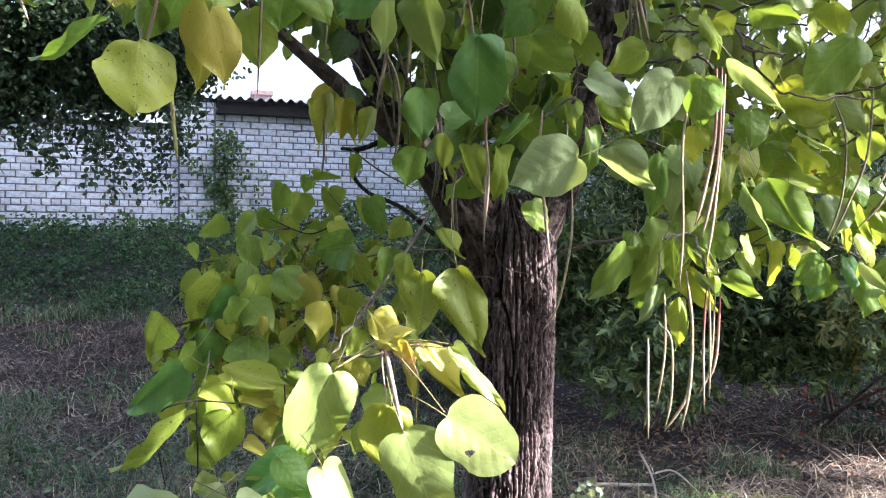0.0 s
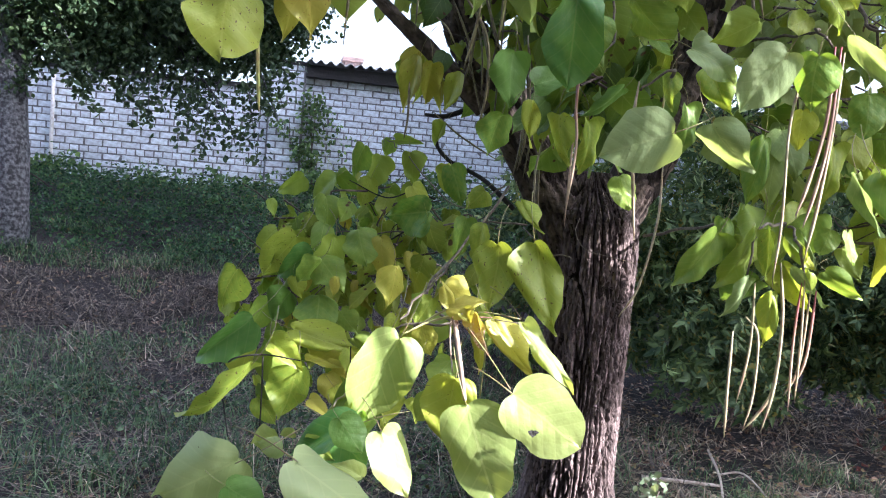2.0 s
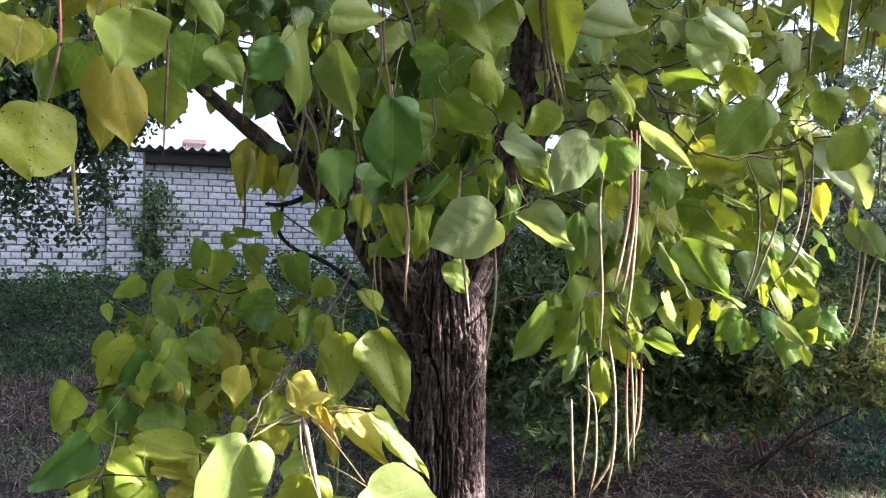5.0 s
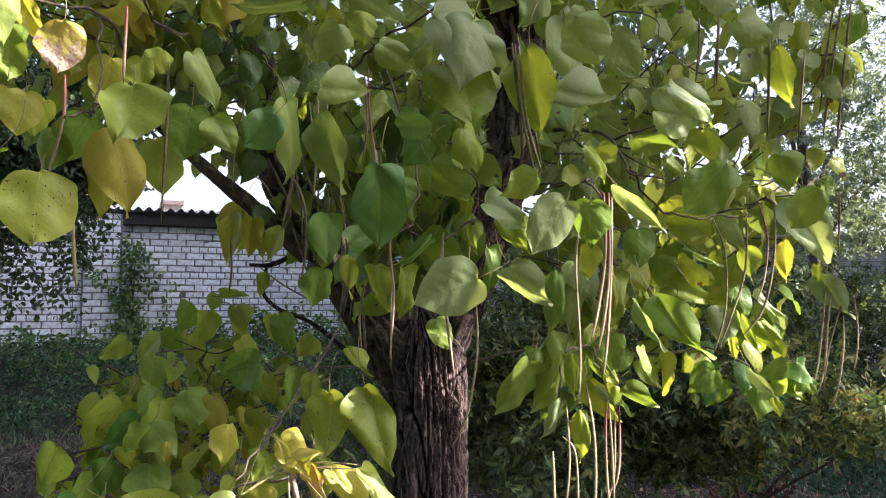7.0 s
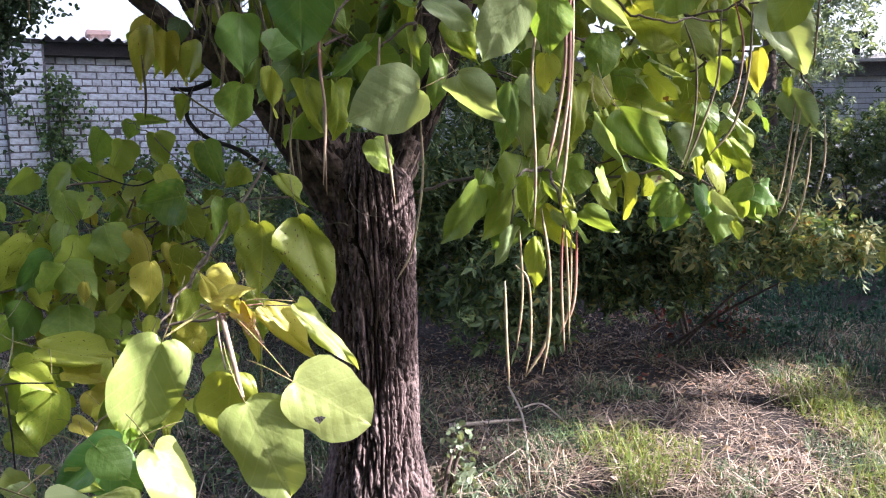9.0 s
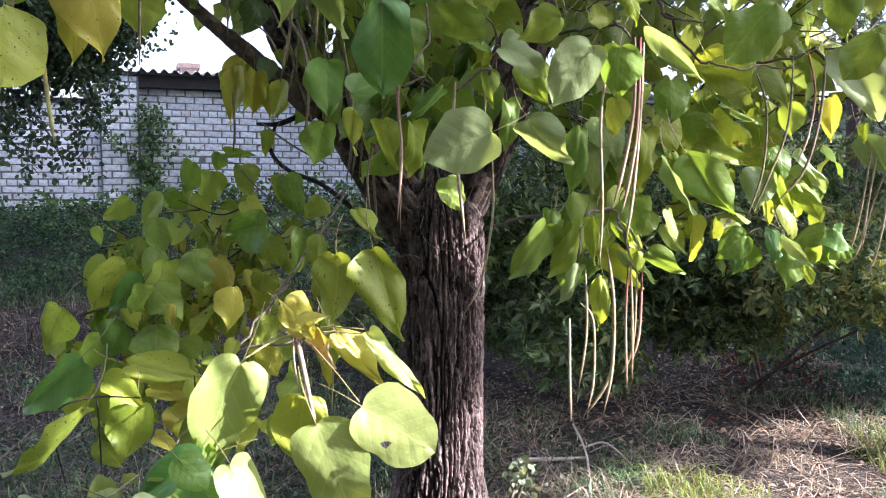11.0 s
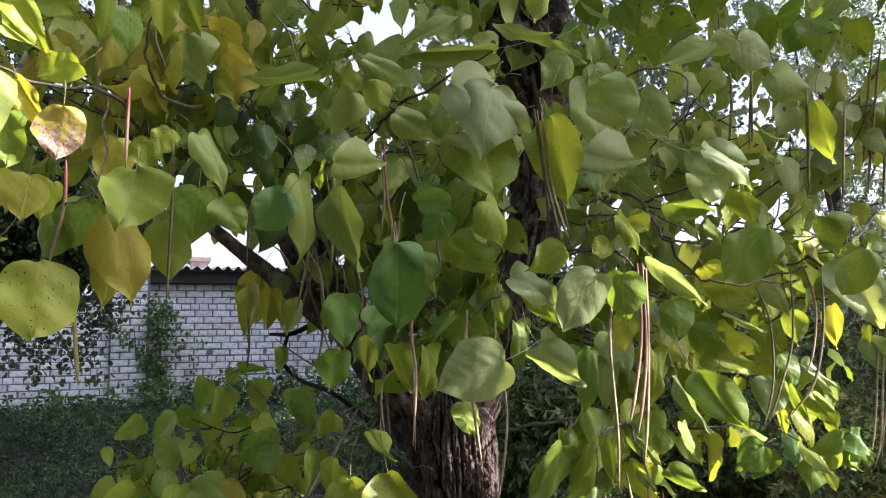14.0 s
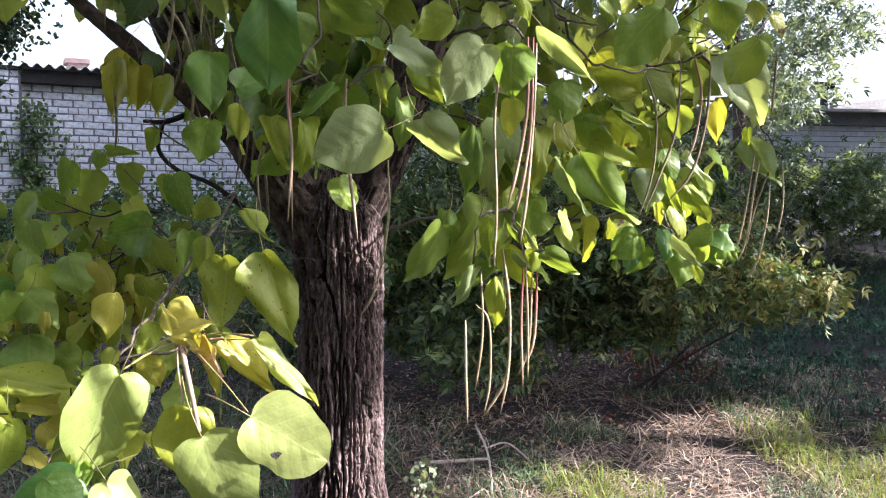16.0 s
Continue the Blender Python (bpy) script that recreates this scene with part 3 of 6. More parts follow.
def stick(name, points, radius, label):
    p = smooth_path(points, 6)
    v, f = tube(p, [radius * (1 - 0.4 * k / len(p)) for k in range(len(p))], 6)
    return tagged(new(name, mesh_of(name, v, f, straw_stick_mat, smooth=True)), label, "stick")


straw_stick_mat = rough_stuff("bleached_wood", (0.56, 0.49, 0.42), (0.46, 0.40, 0.34), (0.28, 0.22, 0.18), 8, 60, 0.9, 0.002)

stick("fallen_stick", [(2.097, 3.879, 0.060), (2.305, 3.777, 0.075), (2.489, 3.739, 0.070)], 0.013, "pale bare stick lying on the earth")
stick("fallen_stick", [(2.776, 4.370, 0.040), (2.518, 3.815, 0.090), (2.346, 3.488, 0.060), (2.095, 3.071, 0.030)], 0.008, "thin bent twig lying on the earth")
stick("fallen_stick", [(2.548, 3.874, 0.080), (2.655, 3.803, 0.110), (2.720, 3.611, 0.020)], 0.007, "thin forked twig lying on the earth")
stick("fallen_stick", [(1.907, 3.279, 0.020), (2.118, 3.348, 0.050), (2.374, 3.517, 0.030)], 0.005, "thin forked twig lying on the earth")

# ---- brick wall and shed ----
WALL_Y, COURSE, BRICK = 12.63, 0.098, 0.26


def bricks(owner, x0, x1, z0, courses, y, header, start, inside=None):
    """Brick boxes in running bond with a header course now and then: the front of a wall at y."""
    out = []
    for c in range(courses):
        z = z0 + c * COURSE
        heads = (c + start) % header == 0
        step = BRICK / 2 if heads else BRICK
        x = x0 - (0.25 * BRICK if heads else (0.5 * BRICK if c % 2 else 0))
        while x < x1 - 0.02:
            a, b = max(x, x0) + 0.006, min(x + step, x1) - 0.006
            if b - a > 0.03:
                out.append((a, y, z + 0.006, b, y + 0.1, z + COURSE - 0.006))
            x += step
    return out


def brick_face(owner, items, rng, singles):
    """The first `singles` bricks are parts of their own, the rest one part."""
    rest = []
    shared = {}
    for k, (x0, y0, z0, x1, y1, z1) in enumerate(items):
        dy = rng.uniform(-0.006, 0.006)
        if k < singles:
            key = round((x1 - x0) * 50)
            if key not in shared:
                w, h = (x1 - x0) / 2, (z1 - z0) / 2
                v, f = boxes([(-w, 0.004, -h, w, 0.1, h), ])
                v[:] = [(x * (1 - 0.02 * (y < 0.05)), y, z * (1 - 0.05 * (y < 0.05))) for x, y, z in v]
                shared[key] = mesh_of("brick", v, f, brick_mat)
            b = child(new("brick", shared[key]), owner)
            b.location = ((x0 + x1) / 2, y0 + dy, (z0 + z1) / 2)
            b.rotation_euler = (rng.normal(0, 0.025), rng.normal(0, 0.02), rng.normal(0, 0.025))
            b.scale = (rng.uniform(0.93, 1.01), 1, rng.uniform(0.86, 1.04))
        else:
            rest.append((x0 + rng.uniform(0, 0.004), y0 + dy, z0 + rng.uniform(0, 0.004), x1, y1, z1))
    if rest:
        v, f = boxes(rest)
        tagged(child(new("brickwork", mesh_of("brickwork", v, f, brick_rest_mat)), owner), kind="stuff")


rng = np.random.default_rng(5)
v, f = boxes([(-7.0, WALL_Y + 0.012, 0.6, -0.12, WALL_Y + 0.25, 2.66)])
wall_left = tagged(new("wall_yard", mesh_of("wall_yard", v, f, mortar_mat)), "white silicate brick yard wall with dark joints", "wall", kind="structure")
v, f = boxes([(-7.0, WALL_Y - 0.05, 0.4, 4.2, WALL_Y + 0.3, 1.02)])
child(new("plinth", mesh_of("plinth", v, f, plinth_mat)), wall_left)
brick_face(wall_left, sorted(bricks(None, -7.0, -0.13, 1.03, 16, WALL_Y, 5, 1), key=lambda b: abs(b[0] + 1.6) + abs(b[2] - 1.8)), rng, 260)
v, f = boxes([(-7.0, WALL_Y - 0.04, 2.60, -0.14, WALL_Y + 0.3, 2.66)])
child(new("coping", mesh_of("coping", v, f, tar_mat)), wall_left)

v, f = boxes([(-0.125, WALL_Y - 0.088, 0.6, 0.40, WALL_Y + 0.30, 3.0)])
pier = tagged(new("wall_pier", mesh_of("wall_pier", v, f, mortar_mat)), "white brick pier projecting from the wall", "pier", kind="structure")
brick_face(pier, bricks(None, -0.12, 0.38, 1.05, 20, WALL_Y - 0.10, 99, 1), rng, 80)
v, f = boxes([(-0.15, WALL_Y - 0.13, 3.01, 0.42, WALL_Y + 0.3, 3.06)])
child(new("coping", mesh_of("coping", v, f, tar_mat)), pier)

v, f = boxes([(0.39, WALL_Y + 0.062, 0.6, 9.0, WALL_Y + 0.32, 2.86)])
shed_wall = tagged(new("wall_shed", mesh_of("wall_shed", v, f, mortar_mat)), "white silicate brick shed wall with dark joints", "wall", kind="structure")
brick_face(shed_wall, sorted(bricks(None, 0.40, 9.0, 1.08, 18, WALL_Y + 0.05, 4, 2), key=lambda b: abs(b[0] - 1.4)), rng, 290)
v, f = boxes([(0.40, WALL_Y - 0.10, 2.85, 9.0, WALL_Y + 0.2, 3.03)])
child(new("fascia", mesh_of("fascia", v, f, tar_mat)), shed_wall)


def wavy_sheet(x0, x1, y0, z0, y1, z1, pitch=0.15, depth=0.028):
    """A corrugated roof sheet with thickness, sloping from its eave to its ridge."""
    xs = np.arange(x0, x1, pitch / 8)
    v, f = [], []
    for x in xs:
        dz = depth * math.cos(2 * math.pi * x / pitch)
        v += [(x, y0, z0 + dz), (x, y1, z1 + dz), (x, y0, z0 + dz - 0.012), (x, y1, z1 + dz - 0.012)]
    for i in range(len(xs) - 1):
        n = 4 * i
        f += [(n, n + 4, n + 5, n + 1), (n + 2, n + 3, n + 7, n + 6), (n, n + 2, n + 6, n + 4)]
    return v, f


shed_roof = tagged(empty("shed_roof", (2, 13, 3.05)), "grey corrugated fibre cement roof on the brick shed", "roof", kind="structure")
x = 0.36
while x < 9.0:
    v, f = wavy_sheet(x, x + 1.14, WALL_Y - 0.22 + 0.02 * math.sin(9 * x), 3.075, WALL_Y + 3.6, 3.36)
    part("roof_sheet", mesh_of("roof_sheet", v, f, sheet_mat, smooth=True), shed_roof)
    x += 1.07
for x0, w, d, h in ((1.2, 0.3, 3.2, -0.04),):
    v, f = boxes([(x0, WALL_Y + d, 3.0, x0 + w, WALL_Y + d + 0.5, 3.6 + h), (x0 - 0.05, WALL_Y + d - 0.05, 3.6 + h, x0 + w + 0.05, WALL_Y + d + 0.55, 3.68 + h)])
    tagged(new("chimney", mesh_of("chimney", v, f, pink_mat)), "pinkish rendered chimney behind the shed roof", "chimney")

p = [(-3.14, WALL_Y - 0.05, z) for z in (0.9, 1.4, 1.9, 2.5)]
v, f = tube(p, [0.028] * 4, 8)
tagged(new("wall_pipe", mesh_of("wall_pipe", v, f, pipe_mat, smooth=True)), "white painted pipe upright against the brick wall", "pipe")

# far yard wall and what shows above it
far_wall = tagged(empty("wall_far", (14, 10, 0)), "pale brick wall with a dark flat eave across the yard", "wall", kind="structure")
TURN_FAR = pose(13.4, 10.15, 0, 0, 0, -26)


def turned(items):
    v, f = boxes(items)
    return [TURN_FAR @ Vector(p) for p in v], f


part("brick_body", mesh_of("brick_body", *turned([(-6, 0, 0.0, 9, 0.3, 2.66)]), mortar_mat), far_wall)
far_bricks = bricks(None, -6, 9, 0.6, 21, -0.02, 5, 1)
part("brickwork", mesh_of("brickwork", *turned(far_bricks), far_haze_brick_mat), far_wall)["kind"] = "stuff"
part("eave", mesh_of("eave", *turned([(-6, -0.12, 2.66, 9, 0.4, 2.90)]), plinth_mat), far_wall)
part("flat_roof", mesh_of("flat_roof", *turned([(-6.05, -0.32, 2.90, 9.05, 3.0, 2.95)]), sheet_mat), far_wall)
tagged(new("vent_post", mesh_of("vent_post", *turned([(0.42, 0.3, 2.94, 0.52, 0.4, 3.50), (0.30, 0.28, 3.38, 0.64, 0.42, 3.50)]), tar_mat)), "dark vent post on the flat roof", "post")
TURN_HOUSE = pose(23.5, 13.2, 0, 0, 0, -28)
v, f = boxes([(-6, 0, 0, 6, 8, 3.3)])
n = len(v)
v += [(-6.4, -0.4, 3.3), (6.4, -0.4, 3.3), (6.4, 8.4, 3.3), (-6.4, 8.4, 3.3), (0, -0.4, 4.2), (0, 8.4, 4.2)]
house = tagged(empty("far_house", (23.5, 13.2, 0)), "pale rendered house with a low gable beyond the wall", "house")
part("wall", mesh_of("wall", [TURN_HOUSE @ Vector(p) for p in v[:8]], f, pale_mat), house)
part("roof", mesh_of("roof", [TURN_HOUSE @ Vector(p) for p in v[n:]], [(0, 1, 4), (2, 3, 5), (0, 4, 5, 3), (1, 2, 5, 4), (0, 3, 2, 1)], sheet_mat), house)

# ---- the catalpa tree ----
tree = tagged(empty("catalpa_tree", (1.44, 3.3, 0)), "old catalpa with furrowed bark, turning heart-shaped leaves and hanging pods", "tree")


def trunk_mesh():
    """The bole: a many-sided column with thick interlacing ridges of bark, broken across into plates, flared at the root, swollen where the limbs part."""
    rings, sides = 320, 350
    v, f, height = [], [], []
    for i in range(rings + 1):
        z = -0.08 + 1.72 * i / rings
        flare = 0.10 * math.exp(-max(z, 0) / 0.16)
        swell = 0.06 * max(0.0, z - 1.05) - 0.75 * max(0.0, z - 1.45)
        cx = 1.44 + 0.015 * math.sin(2 * z) - 0.03 * max(0, z - 1.2)
        cy = 3.30 + 0.03 * z
        for k in range(sides):
            a = 2 * math.pi * k / sides
            c, s = math.cos(a), math.sin(a)
            wander = 0.5 * noise.noise((c * 2.5, s * 2.5, z * 5.0))
            ridge = abs(noise.noise((c * 6.4 + wander, s * 6.4 + wander, z * 2.8)))
            second = abs(noise.noise((c * 9.5 + wander, s * 9.5 - wander, z * 4.2 + 7)))
            breaks = abs(noise.noise((c * 9 + wander, s * 9, z * 21 + 3)))
            grit = noise.noise((c * 34, s * 34, z * 60.0))
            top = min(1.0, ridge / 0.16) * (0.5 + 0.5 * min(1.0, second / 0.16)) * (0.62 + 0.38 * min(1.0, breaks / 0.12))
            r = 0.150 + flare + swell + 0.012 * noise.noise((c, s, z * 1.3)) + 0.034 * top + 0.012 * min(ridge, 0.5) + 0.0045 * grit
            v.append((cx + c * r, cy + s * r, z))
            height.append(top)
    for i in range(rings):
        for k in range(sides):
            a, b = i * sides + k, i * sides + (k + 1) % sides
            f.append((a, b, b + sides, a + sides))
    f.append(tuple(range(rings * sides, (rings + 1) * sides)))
    me = mesh_of("trunk", v, f, [bark_mat, furrow_shade_mat], smooth=True)
    # faces below the ridge tops take the bark that holds crevice shade
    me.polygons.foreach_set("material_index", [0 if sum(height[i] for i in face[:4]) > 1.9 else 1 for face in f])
    return me


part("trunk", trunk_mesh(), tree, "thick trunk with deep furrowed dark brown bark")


def limb(kind, points):
    p = smooth_path(points, 26 if points[0][3] > 0.09 else 7)
    big = max(q[3] for q in points) > 0.03
    if kind == "twig":
        p[:, 3] *= 0.42
        p[1:-1, :3] += np.array([[noise.noise((k * 0.45, points[0][0] * 9, c)) * 0.014 for c in (0, 5, 9)] for k in range(1, len(p) - 1)])
    sides = (72 if points[0][3] > 0.09 else 28) if big else 7
    seed = points[0][0] * 7

    def ripple(a, t):
        if not big:
            return 1 + 0.1 * noise.noise((a, t * 9, seed))
        return 0.82 + 0.95 * min(0.3, abs(noise.noise((math.cos(a) * 5.5, math.sin(a) * 5.5, t * 12 + seed)))) + 0.22 * min(0.3, abs(noise.noise((math.cos(a) * 11, math.sin(a) * 11, t * 34 + seed)))) + 0.08 * noise.noise((t * 6, seed, math.cos(a)))

    v, f = tube(p[:, :3], p[:, 3], sides, ripple)
    mats = (limb_mat if big else dark_bark_mat) if kind == "bark" else (twig_mat if points[0][2] < 1.6 else brown_twig_mat)
    me = mesh_of("limb", v, f, [limb_mat, furrow_shade_mat] if sides == 72 else mats, smooth=True)
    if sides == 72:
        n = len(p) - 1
        # hollows of thick limbs are shaded by the same dark bark colour
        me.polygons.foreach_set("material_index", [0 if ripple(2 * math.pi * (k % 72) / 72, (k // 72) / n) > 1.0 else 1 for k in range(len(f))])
    part("limb" if big else "twig", me, tree)


def pod(tone, points):
    """A long thin pod: a tube that swells a little and ends in a point."""
    p = smooth_path(points, 5)
    n = len(p) - 1
    size = (0.0038 if tone == "b" else 0.0037) + 0.0006 * math.sin(points[0][0] * 50)
    r = [size * min(1.0, 0.45 + 3 * k / n) * (1 if k < n * 0.8 else 1 - 0.75 * (k / n - 0.8) / 0.2) for k in range(n + 1)]
    v, f = tube(p, r, 6)
    part("seed_pod", mesh_of("seed_pod", v, f, pod_mat[tone], smooth=True), tree)


FRONT = Vector((-0.30, -0.93, 0.22)).normalized()
turn_count = 0


def spray(rows):
    """Leaves as parts of the tree, each by its stalk end, tip, width, twist about its length, shape, and tone."""
    global turn_count
    for bx, by, bz, tx, ty, tz, width, twist, shape, tone in rows:
        base, tip = Vector((bx, by, bz)), Vector((tx, ty, tz))
        y = tip - base
        size = y.length
        y.normalize()
        x = y.cross(FRONT).normalized()
        turn_count += 1
        x.rotate(Matrix.Rotation(radians(twist + 9 * math.sin(turn_count * 2.4)), 3, y))
        z = x.cross(y)
        m = Matrix((x * width, y * size, z * size)).transposed().to_4x4()
        m.translation = base
        leaf_on(tree, tone, shape, m)


def hanging(rng, points, size):
    """Leaf poses with the tips down and the faces turned outwards, more or less."""
    p = np.asarray(points, float)
    n = len(p)
    a = rng.uniform(0, 2 * math.pi, n)
    slope = rng.uniform(0.15, 1.3, n)
    y = np.stack([np.cos(a) * slope, np.sin(a) * slope, -np.ones(n)], -1)
    y /= np.linalg.norm(y, axis=1, keepdims=True)
    x = np.cross(y, np.array(FRONT) + rng.normal(0, 0.85, (n, 3)))
    x /= np.linalg.norm(x, axis=1, keepdims=True)
    s = (size * rng.uniform(0.6, 1.3, n))[:, None]
    m = np.zeros((n, 4, 4))
    m[:, :3, 0], m[:, :3, 1], m[:, :3, 2], m[:, :3, 3], m[:, 3, 3] = x * s * rng.uniform(0.5, 0.85, (n, 1)), y * s, np.cross(x, y) * s, p, 1
    return m


def foliage(centre, half, count, size, tones):
    """Leaves behind the near ones, hanging on their stalks: one part for each tone."""
    global fill_rng
    ax, ay = Vector((0.953, -0.30, 0)), Vector((0.30, 0.953, 0))
    for k, tone in enumerate(tones):
        pts = []
        for p in in_ball(fill_rng, (0, 0, 0), (1, 1, 1), int(count * (0.68, 0.32)[k])):
            pts.append(np.array(centre) + np.array(ax * p[0] * half[0] + ay * p[1] * half[1]) + np.array([0, 0, p[2] * half[2]]))
        poses = hanging(fill_rng, pts, size)
        if count <= 26:
            for n, m in enumerate(poses):
                leaf_on(tree, tone, n % 8, Matrix(m.tolist()))
            continue
        v, f, uv = [], [], []
        for n, shape in enumerate(MASS_LEAVES):
            nv, nf, nuv = stamp(shape, poses[n::3])
            f += [tuple(i + len(v) for i in face) for face in nf]
            v, uv = v + nv.tolist(), uv + nuv.tolist()
        if k == 0:
            tv, tf = [], []
            for p in sorted(pts, key=lambda q: math.dist(q, centre))[: len(pts) // 2]:
                a = fill_rng.uniform(0, 6.28)
                d = np.array([math.cos(a), math.sin(a), fill_rng.uniform(-0.5, 0.6)]) * fill_rng.uniform(0.06, 0.16)
                row = smooth_path([p - d, p + fill_rng.normal(0, 0.03, 3), p + d * 0.8 + [0, 0, 0.04]], 4)
                nv, nf = tube(row, np.linspace(0.0045, 0.002, len(row)), 4)
                tf += [tuple(i + len(tv) for i in face) for face in nf]
                tv += nv
            part("twig_mass", mesh_of("twig_mass", tv, tf, limb_mat), tree)["kind"] = "stuff"
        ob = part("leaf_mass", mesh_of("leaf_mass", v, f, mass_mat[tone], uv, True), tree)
        ob["kind"] = "stuff"


fill_rng = np.random.default_rng(21)
# limbs and twigs: kind, then points with radius
limb("bark", [(1.325, 3.349, 1.376, 0.110), (1.147, 3.335, 1.669, 0.100), (0.936, 3.362, 1.972, 0.088), (0.806, 3.406, 2.194, 0.078), (0.747, 3.446, 2.435, 0.070), (0.684, 3.426, 2.756, 0.066), (0.584, 3.507, 3.191, 0.060), (0.484, 3.560, 3.856, 0.050)])
limb("bark", [(0.906, 3.311, 1.862, 0.045), (0.701, 3.302, 2.021, 0.034), (0.564, 3.329, 2.138, 0.028), (0.451, 3.352, 2.233, 0.024), (0.266, 3.336, 2.392, 0.021), (0.043, 3.330, 2.565, 0.018), (-0.232, 3.288, 2.739, 0.015)])
limb("bark", [(1.519, 3.336, 1.417, 0.105), (1.664, 3.302, 1.759, 0.100), (1.812, 3.262, 2.187, 0.108), (1.868, 3.255, 2.449, 0.108), (1.885, 3.260, 2.800, 0.135), (1.845, 3.300, 3.090, 0.195), (1.830, 3.332, 3.400, 0.205), (1.780, 3.396, 3.953, 0.190)])
limb("bark", [(0.902, 3.497, 1.875, 0.013), (0.784, 3.515, 1.824, 0.011), (0.699, 3.558, 1.824, 0.007)])
limb("bark", [(0.770, 3.521, 1.818, 0.008), (0.749, 3.515, 1.710, 0.009), (0.810, 3.473, 1.630, 0.009), (0.942, 3.397, 1.567, 0.010), (1.080, 3.344, 1.450, 0.012)])
limb("twig", [(0.820, 2.570, 1.553, 0.012), (0.620, 2.386, 1.329, 0.009), (0.542, 2.342, 1.237, 0.009), (0.444, 2.302, 1.136, 0.008), (0.347, 2.209, 1.018, 0.008), (0.269, 2.116, 0.941, 0.006)])
limb("twig", [(0.395, 2.229, 1.134, 0.008), (0.498, 2.181, 1.160, 0.009), (0.592, 2.157, 1.168, 0.010), (0.535, 2.393, 1.193, 0.011), (0.687, 2.567, 1.357, 0.014)])
limb("twig", [(0.588, 2.138, 1.178, 0.004), (0.640, 2.114, 1.193, 0.004), (0.741, 2.064, 1.198, 0.003)])
limb("twig", [(1.073, 3.168, 1.387, 0.006), (1.134, 3.014, 1.316, 0.007), (1.212, 2.948, 1.292, 0.007)])
limb("twig", [(0.931, 2.680, 1.424, 0.010), (0.733, 2.778, 1.409, 0.008), (0.493, 2.834, 1.354, 0.007), (0.296, 2.874, 1.336, 0.005)])
limb("twig", [(0.872, 2.786, 1.552, 0.008), (0.724, 2.903, 1.460, 0.007), (0.549, 3.017, 1.633, 0.005), (0.481, 3.115, 1.683, 0.004)])
limb("twig", [(1.742, 2.938, 2.369, 0.020), (1.663, 2.444, 2.301, 0.018), (1.525, 1.979, 2.151, 0.014), (1.460, 1.803, 2.026, 0.010), (1.567, 1.773, 2.007, 0.006)])
limb("twig", [(1.525, 1.979, 2.151, 0.012), (1.574, 1.856, 2.170, 0.009), (1.649, 1.777, 2.197, 0.006)])
limb("twig", [(1.460, 1.803, 2.026, 0.009), (1.548, 1.790, 1.919, 0.008), (1.662, 1.758, 1.896, 0.007), (1.859, 1.749, 1.907, 0.006)])
limb("twig", [(1.536, 2.717, 2.113, 0.014), (1.379, 2.144, 2.028, 0.010), (1.268, 1.764, 1.975, 0.008), (1.211, 1.636, 1.956, 0.007), (1.207, 1.580, 1.911, 0.006)])
limb("twig", [(1.666, 2.835, 2.542, 0.014), (1.511, 2.255, 2.499, 0.010), (1.562, 2.020, 2.573, 0.008), (1.709, 1.977, 2.554, 0.006), (1.637, 1.914, 2.391, 0.004)])
limb("twig", [(0.045, 3.228, 2.539, 0.014), (0.141, 2.683, 2.446, 0.012), (0.063, 2.085, 2.369, 0.010), (-0.043, 1.913, 2.320, 0.009), (-0.144, 1.785, 2.320, 0.007), (-0.257, 1.758, 2.394, 0.006)])
limb("twig", [(0.063, 2.085, 2.369, 0.008), (0.070, 1.900, 2.142, 0.006), (0.049, 1.862, 2.076, 0.007), (-0.002, 1.850, 2.047, 0.005)])
limb("twig", [(0.049, 1.862, 2.076, 0.006), (0.084, 1.820, 2.075, 0.005), (0.091, 1.803, 2.026, 0.004)])
limb("twig", [(0.511, 2.970, 2.612, 0.020), (0.351, 2.610, 2.516, 0.014), (0.223, 2.241, 2.414, 0.012), (0.156, 2.047, 2.438, 0.009), (0.165, 1.979, 2.543, 0.007)])
limb("twig", [(0.831, 3.241, 2.186, 0.020), (0.865, 2.673, 2.431, 0.014), (0.851, 2.254, 2.449, 0.012), (0.906, 2.024, 2.465, 0.009), (1.009, 1.880, 2.519, 0.007)])
limb("twig", [(0.851, 2.254, 2.449, 0.010), (0.915, 2.075, 2.033, 0.008), (0.817, 1.916, 1.866, 0.007)])
limb("twig", [(1.504, 3.181, 1.855, 0.018), (1.244, 2.417, 1.864, 0.016), (0.993, 1.861, 1.871, 0.010), (0.885, 1.797, 1.805, 0.006)])
limb("twig", [(1.632, 3.225, 1.387, 0.016), (1.577, 2.589, 1.480, 0.012), (1.434, 1.989, 1.518, 0.009), (1.344, 1.804, 1.483, 0.009), (1.345, 1.757, 1.401, 0.007)])
limb("twig", [(1.434, 1.989, 1.518, 0.012), (1.270, 1.845, 1.512, 0.008), (1.221, 1.806, 1.390, 0.006)])
limb("twig", [(1.797, 2.107, 2.012, 0.012), (1.872, 1.948, 1.960, 0.010), (1.796, 1.811, 1.920, 0.008), (1.873, 1.719, 1.943, 0.006)])
limb("twig", [(2.274, 2.095, 2.026, 0.014), (2.435, 2.045, 1.861, 0.010), (2.538, 2.036, 1.770, 0.008), (2.579, 2.002, 1.684, 0.006)])
limb("twig", [(1.726, 2.292, 1.502, 0.012), (1.758, 2.048, 1.490, 0.010), (1.860, 1.943, 1.507, 0.008), (1.922, 1.847, 1.458, 0.006)])
